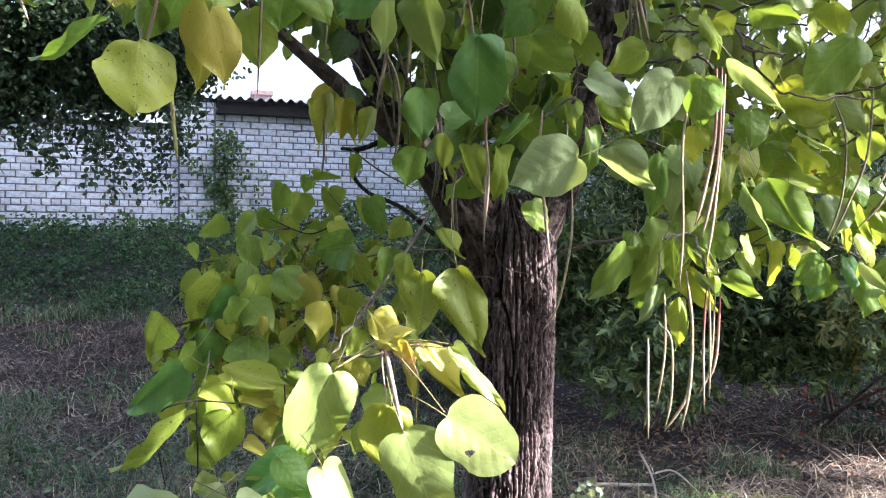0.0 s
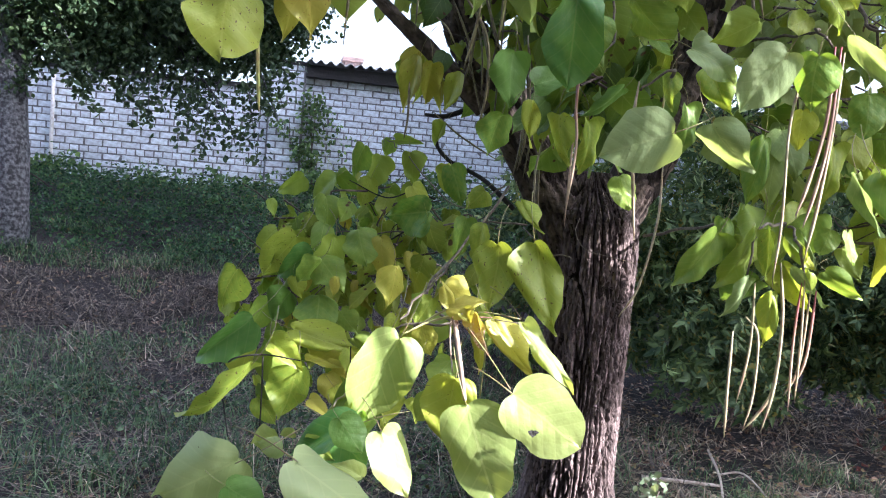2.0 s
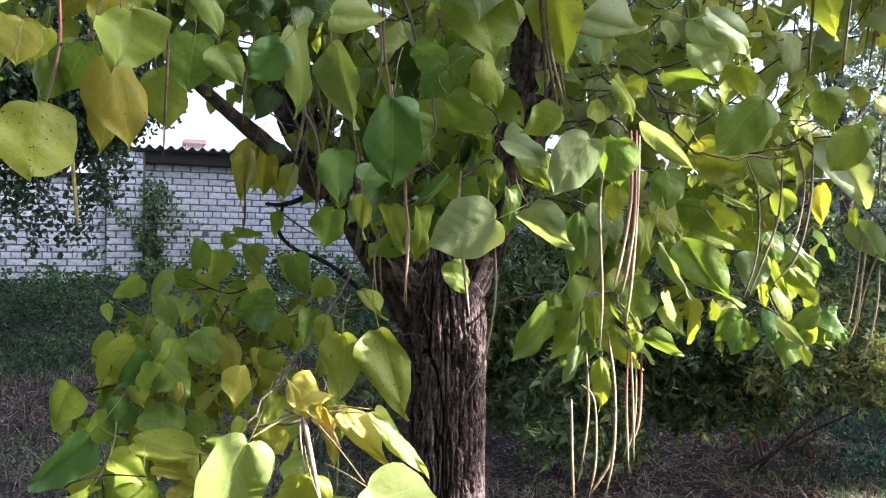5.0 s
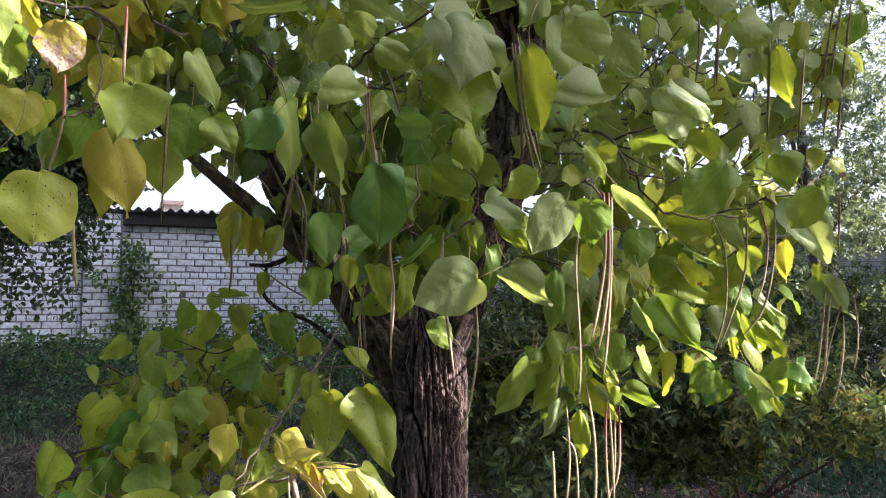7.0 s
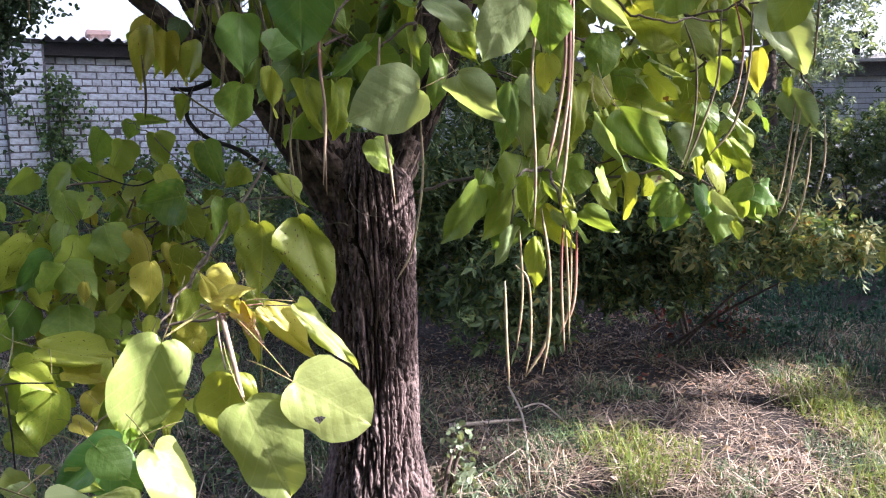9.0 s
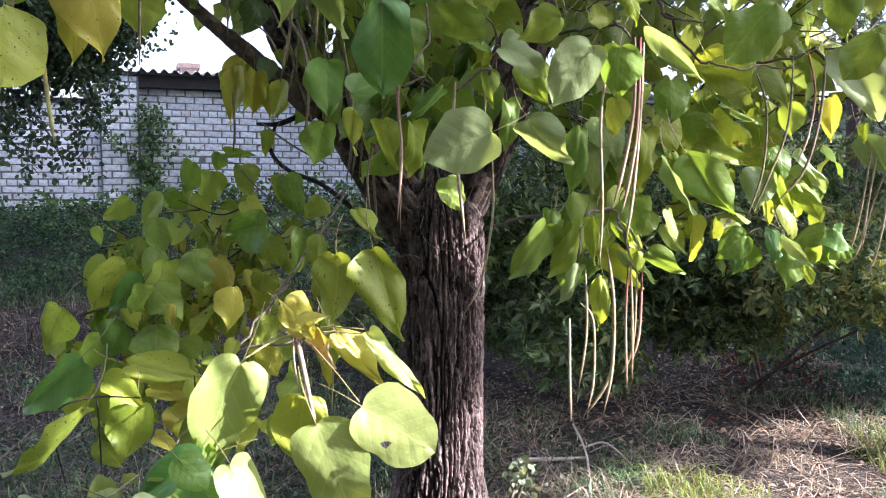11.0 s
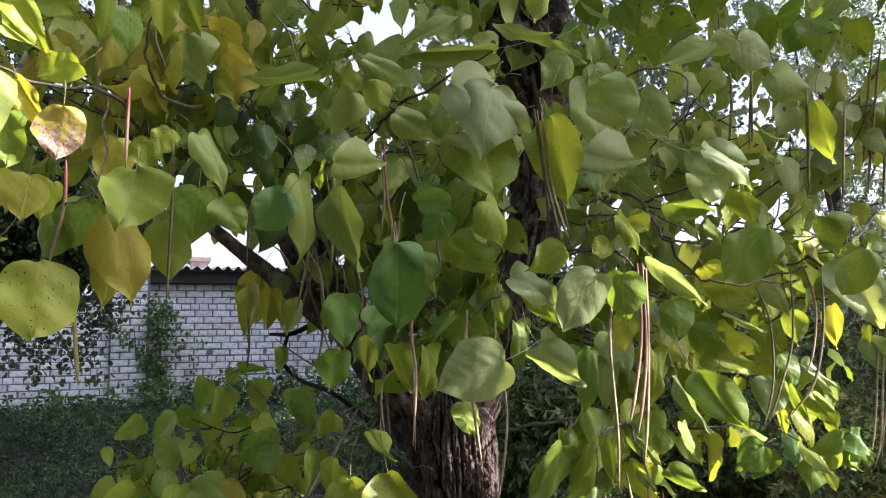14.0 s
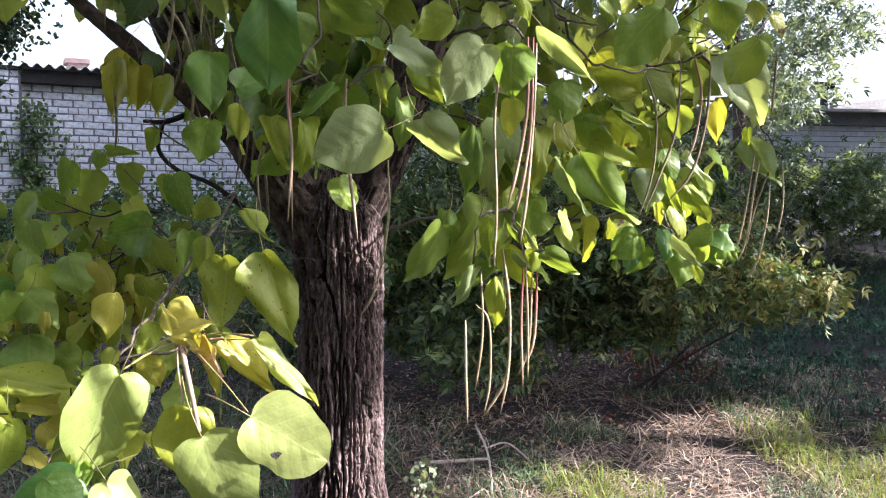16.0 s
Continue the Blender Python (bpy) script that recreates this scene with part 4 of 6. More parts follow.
# seed pods hanging from the twigs: tone, then the points of each one
pod("p", [(1.238, 1.698, 1.926), (1.205, 1.689, 1.760), (1.196, 1.661, 1.545), (1.183, 1.647, 1.404)])
pod("r", [(1.284, 1.676, 1.935), (1.273, 1.657, 1.771), (1.244, 1.650, 1.633), (1.221, 1.650, 1.552)])
pod("r", [(1.295, 1.670, 1.935), (1.278, 1.648, 1.733), (1.258, 1.641, 1.620), (1.235, 1.639, 1.527)])
pod("p", [(1.301, 1.665, 1.922), (1.284, 1.648, 1.746), (1.262, 1.634, 1.582), (1.239, 1.626, 1.454)])
pod("p", [(1.192, 1.790, 1.258), (1.185, 1.772, 1.118), (1.182, 1.756, 1.003)])
pod("p", [(1.233, 1.787, 1.380), (1.228, 1.767, 1.227), (1.204, 1.758, 1.088)])
pod("p", [(1.217, 1.783, 1.296), (1.243, 1.763, 1.254), (1.238, 1.745, 1.117), (1.219, 1.741, 1.025)])
pod("p", [(1.284, 1.770, 1.434), (1.291, 1.745, 1.294), (1.280, 1.728, 1.144), (1.256, 1.723, 1.029)])
pod("p", [(1.299, 1.753, 1.222), (1.284, 1.744, 1.112), (1.230, 1.757, 1.019)])
pod("r", [(1.339, 1.758, 1.390), (1.326, 1.743, 1.249), (1.320, 1.721, 1.081)])
pod("p", [(1.345, 1.757, 1.404), (1.341, 1.736, 1.249), (1.333, 1.719, 1.108)])
pod("r", [(1.381, 1.757, 1.374), (1.366, 1.741, 1.217), (1.344, 1.741, 1.145)])
pod("p", [(1.370, 1.763, 1.374), (1.351, 1.744, 1.190), (1.322, 1.748, 1.112)])
pod("b", [(1.740, 1.780, 1.898), (1.759, 1.754, 1.795), (1.742, 1.739, 1.633), (1.695, 1.742, 1.498)])
pod("b", [(1.830, 1.739, 1.929), (1.806, 1.724, 1.750), (1.756, 1.729, 1.618), (1.709, 1.737, 1.513)])
pod("r", [(1.863, 1.725, 1.949), (1.874, 1.703, 1.837), (1.850, 1.697, 1.720), (1.823, 1.701, 1.655)])
pod("b", [(1.905, 1.703, 1.940), (1.882, 1.690, 1.778), (1.837, 1.691, 1.632), (1.770, 1.712, 1.547)])
pod("p", [(2.517, 2.053, 1.812), (2.474, 2.043, 1.600), (2.439, 2.038, 1.450), (2.408, 2.039, 1.352)])
pod("p", [(2.533, 2.042, 1.789), (2.482, 2.033, 1.562), (2.450, 2.027, 1.411), (2.413, 2.032, 1.321)])
pod("b", [(2.553, 2.015, 1.679), (2.502, 2.023, 1.562), (2.463, 2.026, 1.449), (2.434, 2.022, 1.328)])
pod("p", [(2.538, 2.011, 1.603), (2.516, 2.002, 1.467), (2.478, 2.001, 1.335), (2.439, 2.010, 1.264)])
pod("p", [(2.582, 2.000, 1.674), (2.571, 1.982, 1.523), (2.537, 1.980, 1.395)])
pod("b", [(2.420, 1.910, 2.037), (2.401, 1.901, 1.914), (2.384, 1.894, 1.809)])
pod("p", [(0.896, 1.833, 1.830), (0.885, 1.821, 1.713), (0.892, 1.800, 1.601), (0.900, 1.775, 1.461)])
pod("p", [(1.189, 2.247, 1.658), (1.181, 2.225, 1.487), (1.140, 2.217, 1.294), (1.093, 2.227, 1.203)])
pod("r", [(0.823, 2.025, 1.963), (0.811, 2.005, 1.790), (0.815, 1.985, 1.670), (0.798, 1.968, 1.499)])
pod("b", [(0.837, 2.318, 1.704), (0.820, 2.309, 1.590), (0.829, 2.279, 1.417)])
pod("b", [(0.788, 2.499, 1.994), (0.805, 2.471, 1.865), (0.810, 2.444, 1.703), (0.790, 2.437, 1.587)])
pod("b", [(0.834, 2.133, 1.968), (0.828, 2.115, 1.828)])
pod("b", [(0.206, 1.749, 2.172), (0.206, 1.768, 2.022), (0.201, 1.794, 1.825)])
pod("r", [(0.118, 1.721, 2.273), (0.116, 1.732, 2.192), (0.115, 1.743, 2.110)])
pod("r", [(-0.133, 1.613, 2.404), (-0.140, 1.633, 2.268), (-0.141, 1.649, 2.139)])
pod("b", [(-0.203, 1.689, 2.395), (-0.206, 1.705, 2.275), (-0.207, 1.715, 2.199), (-0.186, 1.717, 2.129)])
pod("b", [(-0.127, 1.711, 2.448), (-0.118, 1.719, 2.370), (-0.124, 1.726, 2.329)])
pod("r", [(-0.001, 1.838, 2.142), (-0.003, 1.851, 2.041), (-0.033, 1.876, 1.911)])
pod("g", [(0.020, 1.899, 1.851), (0.026, 1.908, 1.763), (0.034, 1.917, 1.674)])
pod("p", [(-0.313, 1.915, 2.125), (-0.294, 1.919, 2.041), (-0.267, 1.921, 1.960)])
pod("r", [(0.709, 1.899, 2.264), (0.719, 1.912, 2.135), (0.741, 1.921, 2.008), (0.752, 1.936, 1.860)])
pod("b", [(0.701, 1.904, 2.247), (0.714, 1.915, 2.121), (0.706, 1.932, 2.008)])
pod("r", [(0.842, 2.107, 1.957), (0.859, 2.131, 1.725), (0.871, 2.161, 1.459)])
pod("b", [(0.709, 2.148, 1.959), (0.736, 2.161, 1.788), (0.734, 2.183, 1.619)])
pod("b", [(0.547, 2.287, 2.084), (0.627, 2.277, 1.970), (0.646, 2.290, 1.825), (0.633, 2.310, 1.696)])
pod("g", [(0.660, 2.231, 2.260), (0.667, 2.245, 2.131), (0.662, 2.269, 1.954)])
pod("b", [(0.540, 2.173, 2.177), (0.580, 2.178, 2.038), (0.555, 2.209, 1.853)])
pod("b", [(1.022, 1.673, 2.296), (1.037, 1.683, 2.172), (1.076, 1.691, 2.013), (1.093, 1.695, 1.939)])
pod("p", [(1.032, 1.670, 2.291), (1.058, 1.683, 2.119), (1.105, 1.687, 1.973)])
pod("b", [(1.024, 1.692, 2.305), (1.056, 1.706, 2.110), (1.066, 1.718, 1.989)])
pod("b", [(1.772, 1.855, 2.535), (1.780, 1.864, 2.438), (1.773, 1.880, 2.331)])
pod("b", [(1.837, 1.835, 2.531), (1.833, 1.850, 2.421), (1.833, 1.864, 2.308)])
pod("b", [(1.733, 1.842, 2.729), (1.742, 1.852, 2.632)])
pod("b", [(0.159, 2.323, 2.752), (0.178, 2.334, 2.622), (0.211, 2.336, 2.525)])
pod("b", [(2.277, 1.750, 2.659), (2.248, 1.783, 2.394), (2.230, 1.807, 2.185)])
pod("b", [(2.302, 1.741, 2.632), (2.285, 1.767, 2.394), (2.271, 1.792, 2.151)])
pod("b", [(2.254, 1.761, 2.650), (2.233, 1.786, 2.449), (2.217, 1.806, 2.265)])
pod("b", [(1.767, 1.763, 2.522), (1.767, 1.780, 2.302)])
pod("b", [(1.909, 1.707, 2.454), (1.911, 1.729, 2.149)])
pod("b", [(2.007, 1.668, 2.410), (1.996, 1.694, 2.129)])
pod("b", [(1.716, 1.790, 2.454), (1.710, 1.803, 2.319)])
pod("b", [(1.118, 1.835, 2.387), (1.160, 1.834, 2.170), (1.192, 1.832, 2.014)])
pod("b", [(0.643, 2.878, 2.184), (0.722, 2.875, 2.010), (0.699, 2.899, 1.872)])
pod("b", [(0.743, 2.855, 2.122), (0.789, 2.860, 1.968), (0.800, 2.872, 1.842)])
pod("b", [(0.710, 2.525, 2.310), (0.736, 2.545, 2.091), (0.717, 2.582, 1.835)])
pod("b", [(0.786, 2.536, 2.035), (0.835, 2.537, 1.907), (0.863, 2.548, 1.753)])
pod("b", [(0.659, 2.849, 2.377), (0.745, 2.843, 2.213), (0.828, 2.843, 2.004)])
pod("p", [(0.611, 2.999, 2.139), (0.652, 2.990, 2.105), (0.690, 2.986, 2.041)])
pod("b", [(0.478, 2.391, 2.269), (0.452, 2.416, 2.135), (0.449, 2.436, 1.983)])
pod("b", [(0.524, 2.951, 1.891), (0.531, 2.964, 1.768), (0.525, 2.976, 1.687)])
pod("b", [(0.470, 2.134, 2.657), (0.516, 2.128, 2.595), (0.541, 2.134, 2.486)])
pod("b", [(0.789, 3.100, 2.246), (0.786, 3.094, 2.152), (0.769, 3.080, 1.933)])
pod("b", [(0.834, 2.876, 2.237), (0.827, 2.858, 1.990), (0.819, 2.839, 1.730)])
pod("b", [(0.855, 2.645, 2.054), (0.890, 2.620, 1.874), (0.892, 2.608, 1.735), (0.875, 2.600, 1.584)])
pod("b", [(0.861, 2.628, 1.864), (0.873, 2.612, 1.723), (0.854, 2.608, 1.603)])
pod("b", [(0.922, 2.591, 1.645), (0.924, 2.583, 1.559), (0.929, 2.574, 1.461)])
pod("p", [(0.813, 2.137, 2.092), (0.817, 2.128, 1.999), (0.818, 2.119, 1.897)])
pod("b", [(0.798, 2.992, 2.235), (0.826, 2.973, 2.102), (0.879, 2.948, 2.005), (0.907, 2.931, 1.892)])
pod("b", [(0.749, 3.004, 2.203), (0.788, 2.978, 2.035), (0.797, 2.961, 1.867)])
pod("g", [(1.116, 2.136, 1.912), (1.111, 2.131, 1.833), (1.105, 2.125, 1.750)])
pod("b", [(0.731, 2.997, 2.055), (0.777, 2.969, 1.887), (0.825, 2.941, 1.720)])
pod("b", [(0.613, 2.906, 1.790), (0.712, 2.870, 1.712), (0.850, 2.822, 1.635)])
# sprays of leaves: stalk end, tip, width, twist in degrees, shape, tone
spray([
    (-0.255, 1.661, 2.322, -0.231, 1.612, 2.221, 0.095, -24, 0, "s"),
    (-0.141, 1.743, 2.401, -0.033, 1.717, 2.340, 0.078, -9, 7, "g"),
    (-0.112, 1.708, 2.443, -0.033, 1.697, 2.332, 0.058, -26, 6, "l"),
    (-0.139, 1.685, 2.272, -0.087, 1.682, 2.167, 0.094, -27, 3, "s"),
    (-0.275, 1.729, 2.254, -0.253, 1.738, 2.129, 0.068, 3, 6, "y"),
    (-0.209, 1.762, 2.245, -0.197, 1.775, 2.117, 0.074, -53, 7, "y"),
    (-0.106, 1.786, 2.227, -0.115, 1.803, 2.109, 0.082, 1, 0, "g"),
    (0.024, 1.764, 2.330, -0.054, 1.793, 2.291, 0.074, -59, 1, "l"),
    (0.001, 1.701, 2.220, -0.007, 1.700, 2.113, 0.095, -23, 2, "n"),
])
spray([
    (-0.088, 1.783, 2.290, -0.039, 1.781, 2.182, 0.056, 19, 7, "y"),
    (-0.079, 1.895, 2.548, 0.007, 1.878, 2.474, 0.095, 14, 4, "l"),
    (0.066, 1.951, 2.591, 0.077, 1.963, 2.465, 0.084, -44, 7, "g"),
    (0.105, 2.045, 2.581, 0.120, 2.055, 2.466, 0.080, -41, 0, "g"),
    (0.182, 1.918, 2.568, 0.190, 1.929, 2.461, 0.070, -41, 7, "l"),
    (0.236, 2.000, 2.622, 0.273, 2.002, 2.509, 0.070, 26, 6, "l"),
    (0.263, 2.205, 2.601, 0.275, 2.219, 2.459, 0.113, 16, 3, "u"),
    (-0.043, 1.876, 1.937, -0.055, 1.808, 1.779, 0.165, -24, 2, "p"),
    (-0.121, 1.894, 1.988, -0.242, 1.950, 1.839, 0.074, -61, 7, "g"),
])
spray([
    (0.049, 1.864, 2.063, 0.002, 1.892, 1.952, 0.099, -50, 0, "g"),
    (-0.007, 1.875, 2.026, -0.061, 1.902, 1.941, 0.078, -3, 1, "g"),
    (0.091, 1.803, 2.026, 0.154, 1.807, 1.842, 0.120, -38, 6, "y"),
    (0.080, 1.830, 2.003, 0.108, 1.843, 1.832, 0.102, -43, 7, "y"),
    (0.135, 1.757, 2.114, 0.116, 1.704, 1.984, 0.135, -20, 4, "g"),
    (0.191, 1.929, 2.037, 0.212, 1.939, 1.901, 0.110, 6, 5, "g"),
    (0.266, 1.845, 2.104, 0.256, 1.864, 1.975, 0.109, -15, 0, "g"),
    (0.247, 1.693, 2.185, 0.323, 1.682, 2.081, 0.085, -21, 7, "u"),
    (0.210, 1.948, 2.258, 0.172, 1.946, 2.203, 0.062, -28, 2, "l"),
])
spray([
    (0.092, 1.986, 2.238, 0.080, 2.005, 2.121, 0.102, -22, 3, "y"),
    (0.158, 1.916, 2.222, 0.151, 1.910, 2.143, 0.071, -18, 4, "l"),
    (-0.177, 2.180, 2.192, -0.186, 2.179, 2.086, 0.096, -27, 5, "y"),
    (-0.102, 2.159, 2.177, -0.112, 2.155, 2.062, 0.105, -25, 0, "y"),
    (-0.296, 2.218, 2.180, -0.317, 2.240, 2.063, 0.080, -60, 7, "l"),
    (-0.060, 2.251, 2.184, -0.086, 2.271, 2.084, 0.084, -56, 2, "l"),
    (0.315, 1.832, 2.084, 0.355, 1.832, 1.990, 0.081, -1, 3, "g"),
    (0.441, 1.741, 2.079, 0.372, 1.773, 1.996, 0.094, -21, 4, "d"),
    (0.490, 1.875, 2.154, 0.551, 1.880, 1.961, 0.131, -26, 7, "u"),
])
spray([
    (0.602, 1.895, 2.137, 0.635, 1.912, 1.923, 0.143, 28, 6, "u"),
    (0.554, 1.801, 2.167, 0.672, 1.768, 2.142, 0.083, 52, 7, "u"),
    (0.673, 1.683, 1.975, 0.666, 1.711, 1.772, 0.145, 27, 2, "d"),
    (0.601, 1.875, 1.876, 0.598, 1.894, 1.739, 0.106, -31, 3, "d"),
    (0.649, 1.871, 1.793, 0.743, 1.836, 1.845, 0.067, -14, 6, "d"),
    (0.784, 1.859, 1.979, 0.791, 1.846, 1.886, 0.085, 5, 5, "g"),
    (0.723, 1.706, 2.092, 0.798, 1.689, 2.043, 0.072, 45, 0, "d"),
    (0.817, 1.734, 2.054, 0.756, 1.762, 1.984, 0.081, -12, 1, "d"),
    (0.821, 1.740, 1.997, 0.903, 1.728, 1.891, 0.098, 45, 2, "g"),
])
spray([
    (0.869, 1.664, 2.070, 0.941, 1.653, 1.978, 0.089, -7, 3, "g"),
    (1.055, 1.620, 1.958, 0.980, 1.651, 1.896, 0.082, -33, 4, "g"),
    (0.949, 1.713, 1.900, 1.071, 1.681, 1.850, 0.089, -8, 7, "w"),
    (1.153, 1.649, 1.911, 1.091, 1.686, 1.763, 0.130, -22, 0, "w"),
    (1.219, 1.639, 1.909, 1.216, 1.656, 1.783, 0.103, 16, 1, "g"),
    (1.226, 1.549, 1.942, 1.360, 1.525, 1.804, 0.055, 42, 6, "w"),
    (1.175, 1.594, 2.041, 1.257, 1.579, 1.960, 0.070, 0, 7, "l"),
    (1.222, 1.611, 2.041, 1.273, 1.600, 2.003, 0.058, 28, 4, "l"),
    (1.181, 1.631, 1.981, 1.129, 1.618, 1.949, 0.055, -6, 5, "l"),
])
spray([
    (1.392, 1.709, 2.104, 1.532, 1.671, 2.064, 0.086, 55, 6, "g"),
    (1.500, 1.683, 2.046, 1.568, 1.669, 1.995, 0.051, 3, 7, "g"),
    (1.629, 1.594, 2.025, 1.513, 1.645, 1.902, 0.131, 32, 2, "g"),
    (1.480, 1.707, 2.240, 1.679, 1.655, 2.172, 0.095, 60, 7, "w"),
    (1.326, 1.793, 2.438, 1.296, 1.745, 2.299, 0.134, 18, 4, "u"),
    (1.307, 1.897, 2.494, 1.359, 1.906, 2.298, 0.148, -6, 5, "u"),
    (1.448, 1.860, 2.445, 1.543, 1.847, 2.320, 0.120, 5, 0, "u"),
    (0.930, 1.713, 2.368, 0.874, 1.674, 2.195, 0.164, 2, 1, "w"),
    (0.930, 1.763, 2.384, 0.774, 1.822, 2.299, 0.090, 3, 6, "u"),
])
spray([
    (0.938, 1.797, 2.269, 0.904, 1.722, 2.090, 0.184, 8, 3, "l"),
    (1.070, 1.679, 2.293, 1.101, 1.698, 2.066, 0.149, 43, 6, "l"),
    (1.185, 1.758, 2.223, 1.350, 1.716, 2.155, 0.086, 58, 7, "w"),
    (1.580, 1.702, 2.540, 1.441, 1.750, 2.498, 0.081, 1, 6, "u"),
    (1.574, 1.704, 2.543, 1.665, 1.678, 2.521, 0.078, 56, 1, "u"),
    (1.571, 1.602, 2.518, 1.680, 1.576, 2.460, 0.099, 14, 2, "w"),
    (1.159, 1.829, 2.563, 1.014, 1.874, 2.554, 0.064, -62, 7, "u"),
    (1.200, 1.823, 2.510, 1.127, 1.821, 2.428, 0.092, -12, 4, "u"),
    (1.187, 1.872, 2.568, 1.267, 1.857, 2.492, 0.072, 61, 7, "u"),
])
spray([
    (1.295, 1.788, 2.555, 1.248, 1.809, 2.504, 0.062, -13, 0, "u"),
    (1.099, 2.053, 2.603, 0.844, 2.135, 2.569, 0.070, -60, 7, "u"),
    (0.988, 2.077, 2.685, 0.812, 2.140, 2.610, 0.061, -4, 6, "u"),
    (0.596, 2.116, 2.495, 0.398, 2.184, 2.439, 0.091, -60, 7, "u"),
    (0.680, 1.984, 2.497, 0.815, 1.951, 2.430, 0.067, 2, 6, "u"),
    (0.720, 1.978, 2.447, 0.723, 1.989, 2.351, 0.080, 0, 5, "l"),
    (0.730, 1.885, 2.327, 0.838, 1.860, 2.262, 0.077, -2, 6, "u"),
    (0.839, 1.948, 2.395, 0.898, 1.945, 2.273, 0.104, 44, 1, "u"),
    (1.587, 1.741, 2.213, 1.515, 1.702, 2.118, 0.110, 14, 2, "u"),
])
spray([
    (1.705, 1.765, 2.156, 1.728, 1.770, 2.054, 0.082, 57, 3, "l"),
    (1.651, 1.864, 1.917, 1.788, 1.831, 1.844, 0.109, 54, 4, "l"),
    (1.429, 1.729, 1.855, 1.445, 1.738, 1.742, 0.091, 6, 5, "g"),
    (1.021, 1.710, 1.747, 1.119, 1.696, 1.616, 0.109, 45, 6, "w"),
    (0.927, 1.680, 1.710, 0.776, 1.735, 1.639, 0.142, -7, 0, "w"),
    (0.784, 2.044, 1.759, 0.799, 2.058, 1.617, 0.094, 30, 6, "l"),
    (0.856, 2.023, 1.752, 0.883, 2.034, 1.604, 0.084, -23, 7, "l"),
    (0.643, 2.090, 1.743, 0.623, 2.111, 1.628, 0.084, -34, 4, "g"),
    (0.685, 1.968, 1.773, 0.678, 1.985, 1.655, 0.042, 25, 7, "l"),
])
spray([
    (0.569, 3.028, 2.005, 0.517, 3.071, 1.787, 0.101, 14, 6, "y"),
    (0.610, 3.018, 1.983, 0.609, 3.038, 1.823, 0.091, -37, 7, "y"),
    (0.687, 2.791, 1.926, 0.629, 2.824, 1.801, 0.090, 15, 6, "l"),
    (0.645, 2.825, 1.754, 0.605, 2.848, 1.672, 0.054, 15, 7, "g"),
    (1.241, 1.837, 1.736, 1.218, 1.822, 1.558, 0.062, -15, 6, "g"),
    (1.382, 1.765, 1.733, 1.385, 1.742, 1.588, 0.072, -8, 7, "l"),
    (1.395, 1.693, 1.669, 1.439, 1.647, 1.515, 0.058, 52, 6, "w"),
    (1.438, 1.672, 1.670, 1.536, 1.593, 1.479, 0.091, 53, 7, "g"),
    (1.471, 1.688, 1.520, 1.473, 1.670, 1.403, 0.028, -5, 6, "l"),
])
spray([
    (1.158, 1.843, 1.498, 1.081, 1.858, 1.339, 0.100, -22, 7, "g"),
    (1.175, 1.862, 1.531, 1.159, 1.851, 1.407, 0.054, 39, 6, "g"),
    (1.249, 1.822, 1.516, 1.189, 1.827, 1.344, 0.094, -18, 7, "g"),
    (1.252, 1.776, 1.517, 1.229, 1.769, 1.393, 0.056, 41, 6, "l"),
    (1.223, 1.794, 1.394, 1.194, 1.792, 1.280, 0.069, -16, 7, "w"),
    (1.268, 1.768, 1.366, 1.265, 1.748, 1.226, 0.047, -12, 6, "l"),
    (1.328, 1.758, 1.502, 1.369, 1.727, 1.434, 0.020, -8, 7, "w"),
    (1.321, 1.773, 1.432, 1.357, 1.745, 1.364, 0.035, 46, 6, "w"),
    (1.412, 1.775, 1.526, 1.392, 1.775, 1.457, 0.058, 2, 5, "g"),
])
spray([
    (1.463, 1.847, 1.420, 1.539, 1.796, 1.339, 0.067, 46, 6, "g"),
    (1.837, 1.889, 1.447, 1.754, 1.921, 1.384, 0.098, 8, 1, "g"),
    (1.928, 1.844, 1.454, 1.982, 1.800, 1.346, 0.059, 56, 6, "w"),
    (1.895, 1.888, 1.636, 1.846, 1.895, 1.519, 0.102, 36, 3, "w"),
    (1.968, 1.846, 1.598, 2.036, 1.794, 1.484, 0.055, 2, 6, "l"),
    (1.959, 1.862, 1.679, 2.061, 1.796, 1.582, 0.051, 1, 7, "w"),
    (2.025, 1.762, 1.983, 2.121, 1.683, 1.776, 0.141, 9, 6, "w"),
    (1.734, 1.888, 1.846, 1.815, 1.845, 1.834, 0.042, 50, 7, "l"),
    (2.076, 1.828, 1.846, 2.051, 1.822, 1.718, 0.070, 55, 6, "y"),
])
